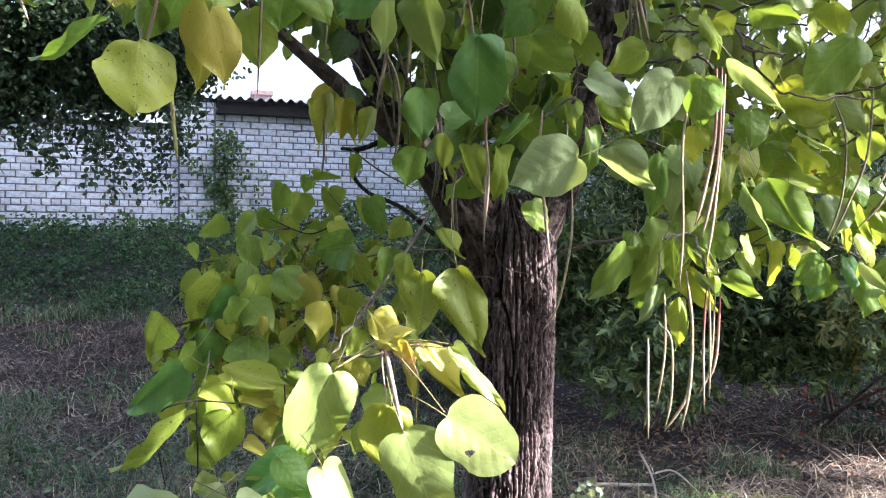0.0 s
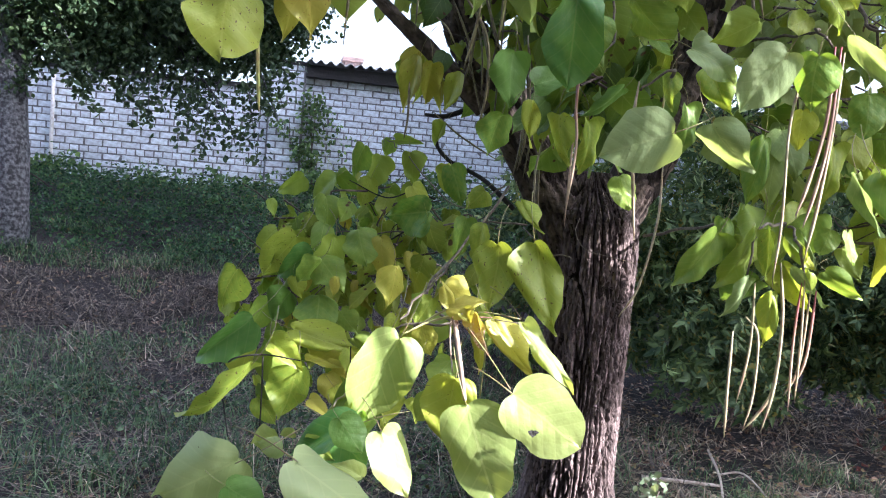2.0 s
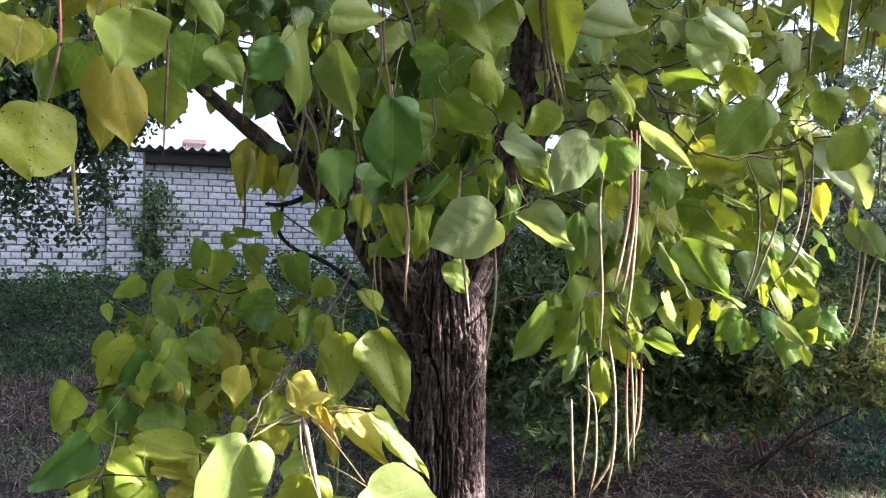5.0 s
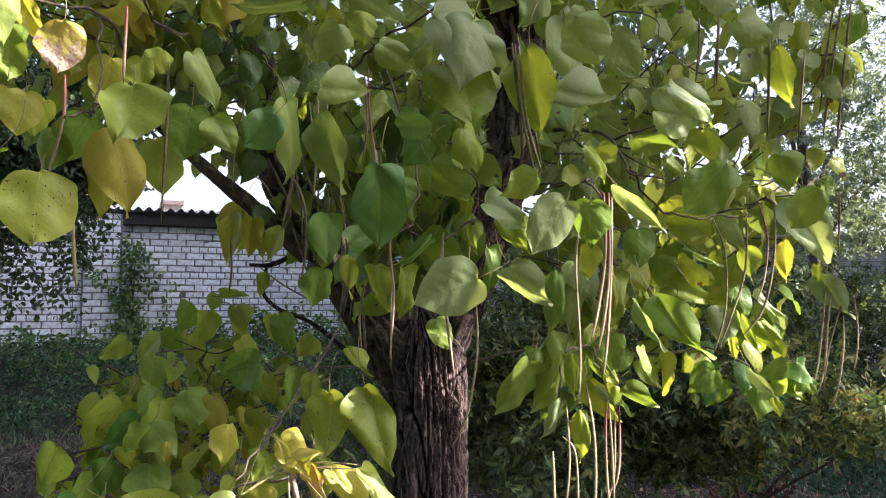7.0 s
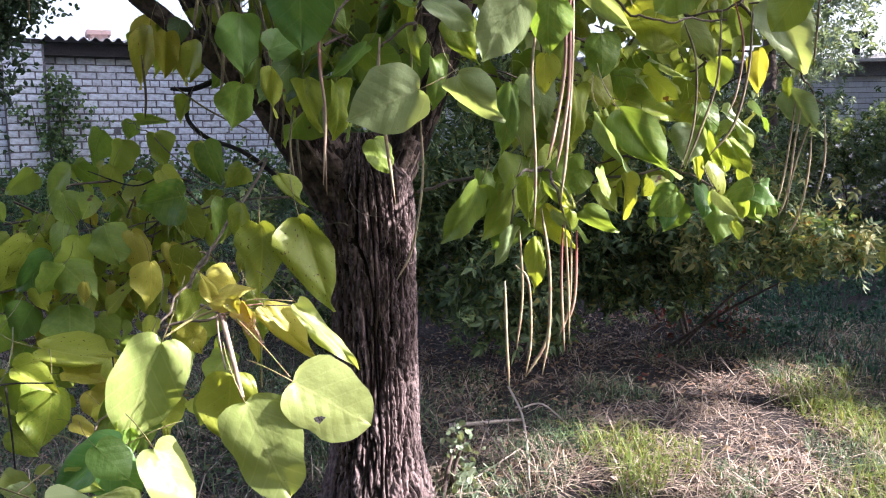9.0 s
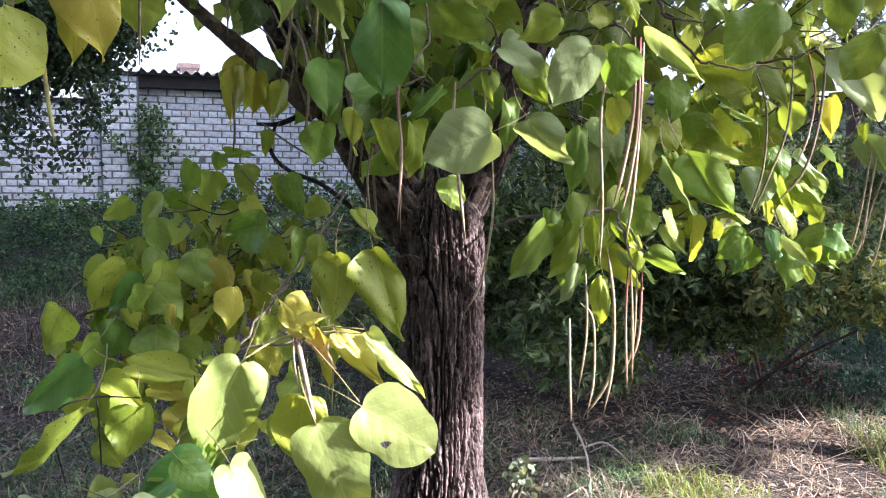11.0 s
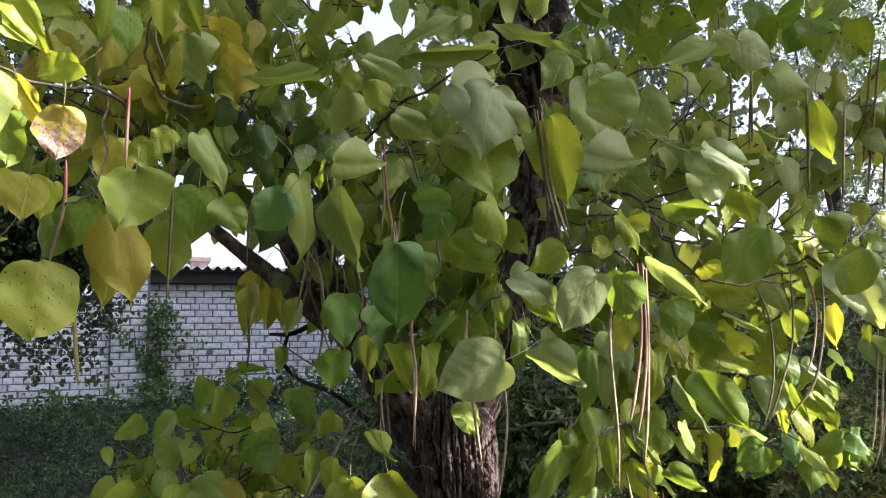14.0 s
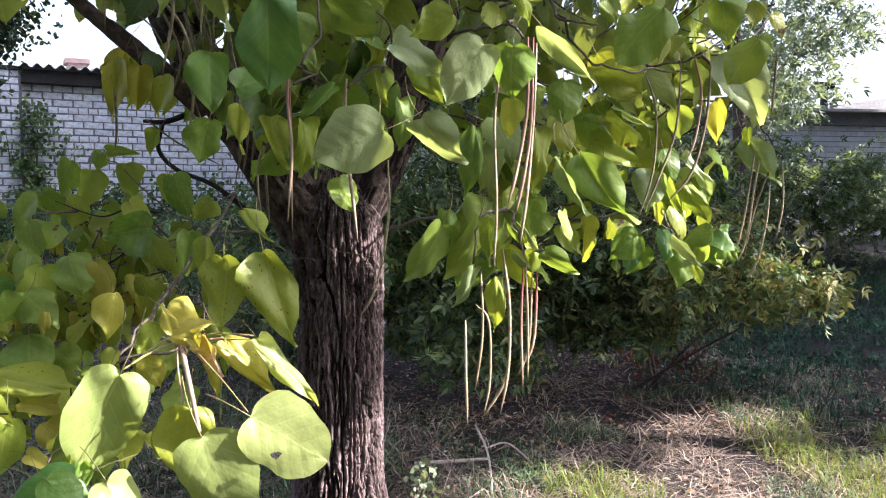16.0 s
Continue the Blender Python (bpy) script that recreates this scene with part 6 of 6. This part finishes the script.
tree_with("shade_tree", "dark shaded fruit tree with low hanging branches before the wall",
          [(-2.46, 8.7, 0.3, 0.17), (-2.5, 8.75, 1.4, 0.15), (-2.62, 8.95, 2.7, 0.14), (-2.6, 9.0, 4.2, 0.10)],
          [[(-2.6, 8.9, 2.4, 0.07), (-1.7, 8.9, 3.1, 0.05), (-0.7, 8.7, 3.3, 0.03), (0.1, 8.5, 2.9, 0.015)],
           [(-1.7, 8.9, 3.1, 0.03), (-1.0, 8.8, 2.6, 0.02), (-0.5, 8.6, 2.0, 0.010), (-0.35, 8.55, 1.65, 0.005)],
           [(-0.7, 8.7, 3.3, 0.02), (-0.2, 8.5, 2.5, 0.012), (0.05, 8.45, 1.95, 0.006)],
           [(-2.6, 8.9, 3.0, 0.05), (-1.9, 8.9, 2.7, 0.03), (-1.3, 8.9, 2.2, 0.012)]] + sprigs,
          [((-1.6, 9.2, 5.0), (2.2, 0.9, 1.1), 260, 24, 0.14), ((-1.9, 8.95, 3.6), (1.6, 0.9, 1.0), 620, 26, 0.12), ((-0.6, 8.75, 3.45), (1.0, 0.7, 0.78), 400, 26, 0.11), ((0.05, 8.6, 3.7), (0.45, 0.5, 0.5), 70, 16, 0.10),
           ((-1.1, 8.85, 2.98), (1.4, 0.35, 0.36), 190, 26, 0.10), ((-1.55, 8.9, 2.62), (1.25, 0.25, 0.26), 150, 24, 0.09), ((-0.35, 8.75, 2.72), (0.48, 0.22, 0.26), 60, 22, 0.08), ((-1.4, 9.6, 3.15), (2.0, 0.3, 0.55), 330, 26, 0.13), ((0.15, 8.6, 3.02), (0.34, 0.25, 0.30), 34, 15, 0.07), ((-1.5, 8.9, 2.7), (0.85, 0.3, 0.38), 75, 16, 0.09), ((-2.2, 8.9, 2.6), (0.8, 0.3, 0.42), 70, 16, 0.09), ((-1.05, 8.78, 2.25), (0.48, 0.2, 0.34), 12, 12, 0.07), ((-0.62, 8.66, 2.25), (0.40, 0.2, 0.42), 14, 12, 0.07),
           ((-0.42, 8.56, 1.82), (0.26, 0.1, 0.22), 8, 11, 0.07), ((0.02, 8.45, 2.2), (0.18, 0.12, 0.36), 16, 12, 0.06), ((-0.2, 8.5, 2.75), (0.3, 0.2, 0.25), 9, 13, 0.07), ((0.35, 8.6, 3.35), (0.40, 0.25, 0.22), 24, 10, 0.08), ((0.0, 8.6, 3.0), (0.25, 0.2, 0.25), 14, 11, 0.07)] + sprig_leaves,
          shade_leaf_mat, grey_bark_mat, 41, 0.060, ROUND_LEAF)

tree_with("airy_tree", "light green box elder with fine leaves against the sky",
          [(7.8, 6.8, 0.0, 0.09), (7.7, 6.7, 2.0, 0.075), (7.5, 6.7, 4.0, 0.05), (7.3, 6.6, 6.2, 0.02)],
          [[(7.7, 6.7, 2.2, 0.03), (8.3, 6.6, 3.0, 0.02), (9.2, 6.5, 3.6, 0.008)], [(7.5, 6.7, 3.0, 0.03), (7.0, 6.5, 4.4, 0.02), (6.7, 6.4, 5.6, 0.006)], [(7.6, 6.7, 2.8, 0.02), (8.2, 6.6, 4.0, 0.012), (8.4, 6.5, 5.0, 0.005)]],
          [((7.9, 6.6, 3.9), (1.0, 0.9, 1.3), 180, 11, 0.15), ((7.2, 6.6, 5.4), (1.1, 1.0, 1.1), 130, 11, 0.16), ((9.0, 6.5, 3.5), (0.75, 0.5, 0.35), 40, 10, 0.13), ((8.3, 6.7, 2.7), (0.7, 0.5, 0.6), 70, 11, 0.13)],
          airy_haze_mat, limb_mat, 42, 0.15, ELDER_LEAF)


tree_with("background_tree", "hazy light green tree beyond the bushes", [(6.4, 9.6, 0.4, 0.16), (6.4, 9.6, 2.5, 0.13), (6.3, 9.7, 5.0, 0.09), (6.2, 9.8, 8.0, 0.04)],
          [[(6.4, 9.6, 3.0, 0.05), (5.4, 9.4, 4.4, 0.03), (4.6, 9.2, 5.2, 0.012)], [(6.3, 9.7, 3.6, 0.05), (7.4, 9.5, 4.8, 0.03), (8.2, 9.4, 5.8, 0.012)], [(6.3, 9.7, 4.6, 0.04), (5.8, 9.3, 6.2, 0.02), (5.4, 9.2, 7.2, 0.01)]],
          [((5.6, 9.4, 5.2), (1.5, 0.9, 1.5), 190, 20, 0.17), ((7.2, 9.5, 5.6), (1.5, 0.9, 1.7), 200, 20, 0.17), ((6.3, 9.4, 7.4), (1.9, 0.9, 1.3), 150, 20, 0.17), ((4.3, 9.3, 5.8), (0.9, 0.7, 1.3), 70, 18, 0.16)],
          airy_haze_mat, limb_mat, 44, 0.085, ROUND_LEAF)


def shrub(name, label, base, clouds, mats, seed, leaf, shape=STAR_LEAF, stems=7, category="bush", turning=()):
    """A shrub: arching stems from one base and clumps of leaves round them."""
    rng = np.random.default_rng(seed)
    s = tagged(empty(name, base), label, category)
    for k in range(stems):
        c, h = clouds[k % len(clouds)][:2]
        e = np.array(c) + rng.uniform(-0.7, 0.7, 3) * np.array(h)
        e[2] = max(e[2], base[2] + 0.75 * h[2] + 0.1)
        foot = base if math.dist(base[:2], c[:2]) < 1.3 else (c[0], c[1], float(rise(c[0], c[1])))
        b = np.array(foot) + np.array([*rng.normal(0, 0.12, 2), -0.03])
        p = smooth_path([(*b, 0.014), (*(b * 0.5 + e * 0.5 + [0, 0, 0.12 * min(1, 2 * h[2])]), 0.010), (*e, 0.004)], 6)
        v, f = tube(p[:, :3], p[:, 3], 5)
        part("stem", mesh_of("stem", v, f, limb_mat, smooth=True), s)
    for k, mat in enumerate(mats):
        pts = []
        for n, (c, h, clumps, each, size) in enumerate(clouds):
            pts += clumped(rng, c, h, max(1, int(clumps * (1.0, 0.7 if n in turning else 0.12)[k])), each, size)
        leaf_cloud("foliage", s, rng, pts, leaf, mat, shape, 0.95, 0.45)
    return s


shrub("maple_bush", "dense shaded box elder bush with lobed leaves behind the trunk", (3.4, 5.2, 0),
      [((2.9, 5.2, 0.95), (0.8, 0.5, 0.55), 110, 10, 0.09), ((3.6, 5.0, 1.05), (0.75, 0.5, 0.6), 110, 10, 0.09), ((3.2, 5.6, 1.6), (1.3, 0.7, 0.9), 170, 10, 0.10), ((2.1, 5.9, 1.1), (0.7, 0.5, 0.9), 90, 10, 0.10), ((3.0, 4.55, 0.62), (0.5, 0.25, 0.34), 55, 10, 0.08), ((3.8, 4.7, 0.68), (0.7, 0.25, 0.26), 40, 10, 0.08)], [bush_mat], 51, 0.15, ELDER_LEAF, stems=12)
shrub("maple_bush", "box elder bush with leaves turning yellow under the catalpa", (4.6, 4.6, 0),
      [((4.1, 4.6, 1.0), (0.7, 0.5, 0.5), 85, 10, 0.09), ((4.35, 3.9, 1.05), (0.6, 0.4, 0.35), 40, 10, 0.08), ((4.6, 3.6, 0.92), (0.5, 0.3, 0.16), 34, 9, 0.06), ((4.5, 4.7, 1.6), (1.0, 0.6, 0.8), 95, 10, 0.10), ((4.9, 4.6, 0.9), (0.5, 0.5, 0.4), 40, 10, 0.09), ((4.1, 4.5, 0.66), (0.6, 0.3, 0.28), 42, 10, 0.08)], [bush_mat, bush_gold_mat], 52, 0.122, ELDER_LEAF, stems=4, turning=(1, 2))
shrub("hedge_bush", "green bushes along the far yard wall", (11.0, 8.4, 0.3),
      [((10.6, 8.8, 1.4), (1.3, 0.8, 0.85), 110, 11, 0.14), ((12.2, 8.0, 1.3), (1.2, 0.8, 0.8), 100, 11, 0.14), ((9.2, 9.0, 1.5), (1.2, 0.8, 1.0), 60, 11, 0.14), ((13.6, 7.4, 1.1), (1.0, 0.6, 0.6), 70, 11, 0.13), ((7.4, 9.6, 1.6), (1.6, 0.9, 1.1), 60, 11, 0.15)], [bush_mat, airy_haze_mat], 53, 0.17, ELDER_LEAF, stems=9, turning=(0, 1, 2, 3, 4))
shrub("wall_shrub", "low green shrubs at the foot of the brick wall", (0.7, 12.2, 1.0),
      [((0.6, 12.2, 1.25), (0.7, 0.2, 0.2), 26, 13, 0.07), ((1.6, 12.2, 1.3), (0.8, 0.2, 0.25), 26, 13, 0.07), ((2.8, 12.1, 1.35), (0.9, 0.2, 0.3), 26, 13, 0.08), ((-3.0, 12.0, 1.2), (0.6, 0.2, 0.22), 26, 12, 0.07), ((-1.6, 11.9, 1.1), (0.5, 0.2, 0.12), 16, 12, 0.06), ((-0.6, 12.2, 1.15), (0.5, 0.2, 0.16), 18, 12, 0.06), ((-2.4, 10.6, 0.85), (0.9, 0.4, 0.14), 26, 12, 0.07), ((0.2, 10.8, 0.9), (1.0, 0.4, 0.16), 30, 12, 0.07)], [vine_mat], 54, 0.075, QUAD_LEAF, stems=8)
shrub("wall_vine", "green creeper climbing the brick pier", (0.45, 12.5, 1.0),
      [((0.45, 12.46, 1.6), (0.24, 0.06, 0.55), 36, 11, 0.05), ((0.5, 12.47, 2.3), (0.26, 0.06, 0.42), 26, 11, 0.05), ((0.85, 12.55, 1.9), (0.32, 0.05, 0.6), 16, 8, 0.05), ((0.05, 12.45, 2.2), (0.22, 0.05, 0.4), 8, 8, 0.05)], [vine_mat], 55, 0.06, ROUND_LEAF, 6, "vine")
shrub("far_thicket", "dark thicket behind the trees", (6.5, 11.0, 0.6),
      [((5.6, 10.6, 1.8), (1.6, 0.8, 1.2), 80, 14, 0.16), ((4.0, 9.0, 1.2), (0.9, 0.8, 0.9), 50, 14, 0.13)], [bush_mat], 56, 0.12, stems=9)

shrub("red_creeper", "red and green creeper leaves low over the earth", (5.2, 4.9, 0.02),
      [((5.0, 4.9, 0.12), (0.55, 0.35, 0.12), 9, 6, 0.07), ((5.4, 5.0, 0.10), (0.4, 0.25, 0.08), 5, 5, 0.06), ((4.0, 4.1, 0.08), (0.5, 0.3, 0.06), 4, 3, 0.06)], [red_mat], 57, 0.055, QUAD_LEAF, 5, "creeper")


shrub("ground_weed", "pale grey-green weed growing at the foot of the trunk", (1.84, 3.24, 0.0),
      [((1.84, 3.24, 0.16), (0.06, 0.06, 0.15), 12, 8, 0.03), ((1.80, 3.20, 0.05), (0.10, 0.08, 0.05), 8, 8, 0.03)], [weed_mat], 58, 0.036, ROUND_LEAF, 4, "weed")


def wire(points):
    v, f = tube(smooth_path(points, 6), [0.0018] * (6 * (len(points) - 1) + 1), 5)
    return tagged(new("wire", mesh_of("wire", v, f, twig_mat, smooth=True)), "thin rusty wire looped round the trunk", "wire")


wire([(1.312, 3.169, 1.444), (1.289, 3.138, 1.383), (1.325, 3.099, 1.321), (1.419, 3.037, 1.302), (1.519, 3.041, 1.283)])
# unseen trees, most towards the sun, added as shade; crowns leave chosen light gaps
SUN_GAPS = [((-0.97, 4.0, 0.0), 0.14), ((1.93, 3.25, 0.0), 0.30), ((2.22, 3.16, 0.0), 0.32), ((2.61, 3.10, 0.0), 0.35), ((2.26, 3.53, 0.0), 0.22), ((4.5, 3.6, 1.05), 0.28), ((10.6, 8.6, 1.6), 0.45), ((12.2, 7.8, 1.5), 0.5), ((9.0, 8.8, 1.9), 0.45), ((13.6, 9.9, 1.9), 0.6), ((0.05, 2.3, 1.15), 0.22), ((0.75, 2.2, 2.3), 0.16), ((1.6, 2.0, 2.1), 0.2), ((2.2, 2.3, 1.95), 0.22), ((2.9, 2.6, 2.0), 0.2), ((1.0, 2.4, 2.6), 0.2), ((2.0, 2.6, 2.7), 0.25), ((3.4, 3.1, 0.0), 0.35), ((3.75, 3.55, 0.0), 0.36), ((4.15, 3.85, 0.0), 0.36), ((4.6, 3.9, 0.0), 0.28), ((8.0, 6.6, 4.2), 1.0), ((8.4, 6.6, 3.0), 0.8), ((7.2, 6.6, 5.3), 0.9), ((1.85, 2.02, 1.77), 0.22), ((2.05, 1.85, 1.85), 0.22), ((0.73, 1.81, 1.115), 0.35)]
LEAF_GAPS = [((1.68, 3.10, 0.22), 0.44), ((1.66, 3.10, 0.62), 0.34), ((1.60, 3.10, 1.33), 0.19), ((3.3, 2.4, 0.0), 0.7), ((2.7, 3.3, 0.0), 0.42), ((4.2, 3.0, 0.0), 0.4), ((-0.15, 1.65, 2.38), 0.42), ((1.15, 1.6, 1.8), 0.25), ((1.4, 1.62, 1.5), 0.26), ((1.8, 1.7, 1.6), 0.2), ((2.25, 2.0, 1.5), 0.22), ((2.7, 2.2, 1.65), 0.24), ((1.45, 1.9, 1.15), 0.26), ((0.3, 2.6, 1.22), 0.13), ((0.12, 2.72, 0.98), 0.13), ((0.45, 2.9, 1.5), 0.11), ((-0.1, 4.4, 0.0), 0.3), ((4.4, 3.6, 1.0), 0.3), ((0.8, 12.6, 2.05), 0.10), ((1.05, 12.6, 1.75), 0.11), ((1.4, 13.6, 3.2), 0.7), ((2.6, 13.6, 3.2), 0.7), ((3.6, 14.0, 3.3), 0.7)]


def lit(p):
    """Whether a leaf at p would stand in one of the gaps."""
    for spot, radius in SUN_GAPS + LEAF_GAPS:
        d = Vector(p) - Vector(spot)
        if (d - SUN * d.dot(SUN)).length < radius:
            return True
    return False


# the last six stand behind the camera and left, cutting fill light
for x, y, low, high, seed in ((8.3, -3.9, 4.0, 11.0, 61), (10.2, -1.0, 4.0, 13.0, 62), (12.0, 1.7, 2.5, 17.0, 63), (14.2, -1.2, 2.0, 13.0, 69), (13.8, 4.2, 1.2, 18.0, 64), (15.9, 6.2, 1.2, 18.0, 65), (18.3, 8.6, 1.2, 16.0, 68), (-7.0, -3.0, 1.0, 11.0, 66), (-3.5, -6.5, 1.0, 11.0, 67), (-8.5, 1.2, 1.0, 11.0, 70), (-6.2, -6.5, 1.0, 11.0, 71), (0.2, -8.0, 1.0, 10.0, 72), (3.8, -9.5, 1.0, 9.0, 73)):
    rng = np.random.default_rng(seed)
    t = tagged(empty("unseen_shade_tree", (x, y, 0)), "tall leafy tree out of view, added to block sun and sky light", "tree", group="trees at the side of the yard")
    v, f = tube([(x, y, -0.1), (x + 0.1, y, 3), (x, y + 0.1, 6), (x, y, high - 1)], [0.2, 0.16, 0.12, 0.04], 12)
    part("trunk", mesh_of("trunk", v, f, limb_mat, smooth=True), t)
    pts = [p for p in clumped(rng, (x, y, (low + high) / 2), (2.0, 2.4, (high - low) / 2), int(105 * (high - low)), 10, 0.26) if not lit(p)]
    leaf_cloud("crown", t, rng, pts, 0.30, bush_mat, QUAD_LEAF, 0.85, 0.5)

# a hole eaten in one of the sunlit leaves
hv = [(0.010 * (1 + 0.25 * math.sin(2 * a + 1) + 0.22 * math.sin(5 * a)) * math.cos(a), 0.008 * (1 + 0.25 * math.sin(3 * a) + 0.15 * math.sin(7 * a)) * math.sin(a), 0.0) for a in np.linspace(0, 2 * math.pi, 22)[:-1]]
part("leaf_damage", mesh_of("leaf_damage", [look((0.719, 1.817, 0.982), (1.069, 2.934, 0.572)) @ Vector(p) for p in hv], [tuple(range(21))], dark_bark_mat), tree, "dark eaten hole in a leaf")
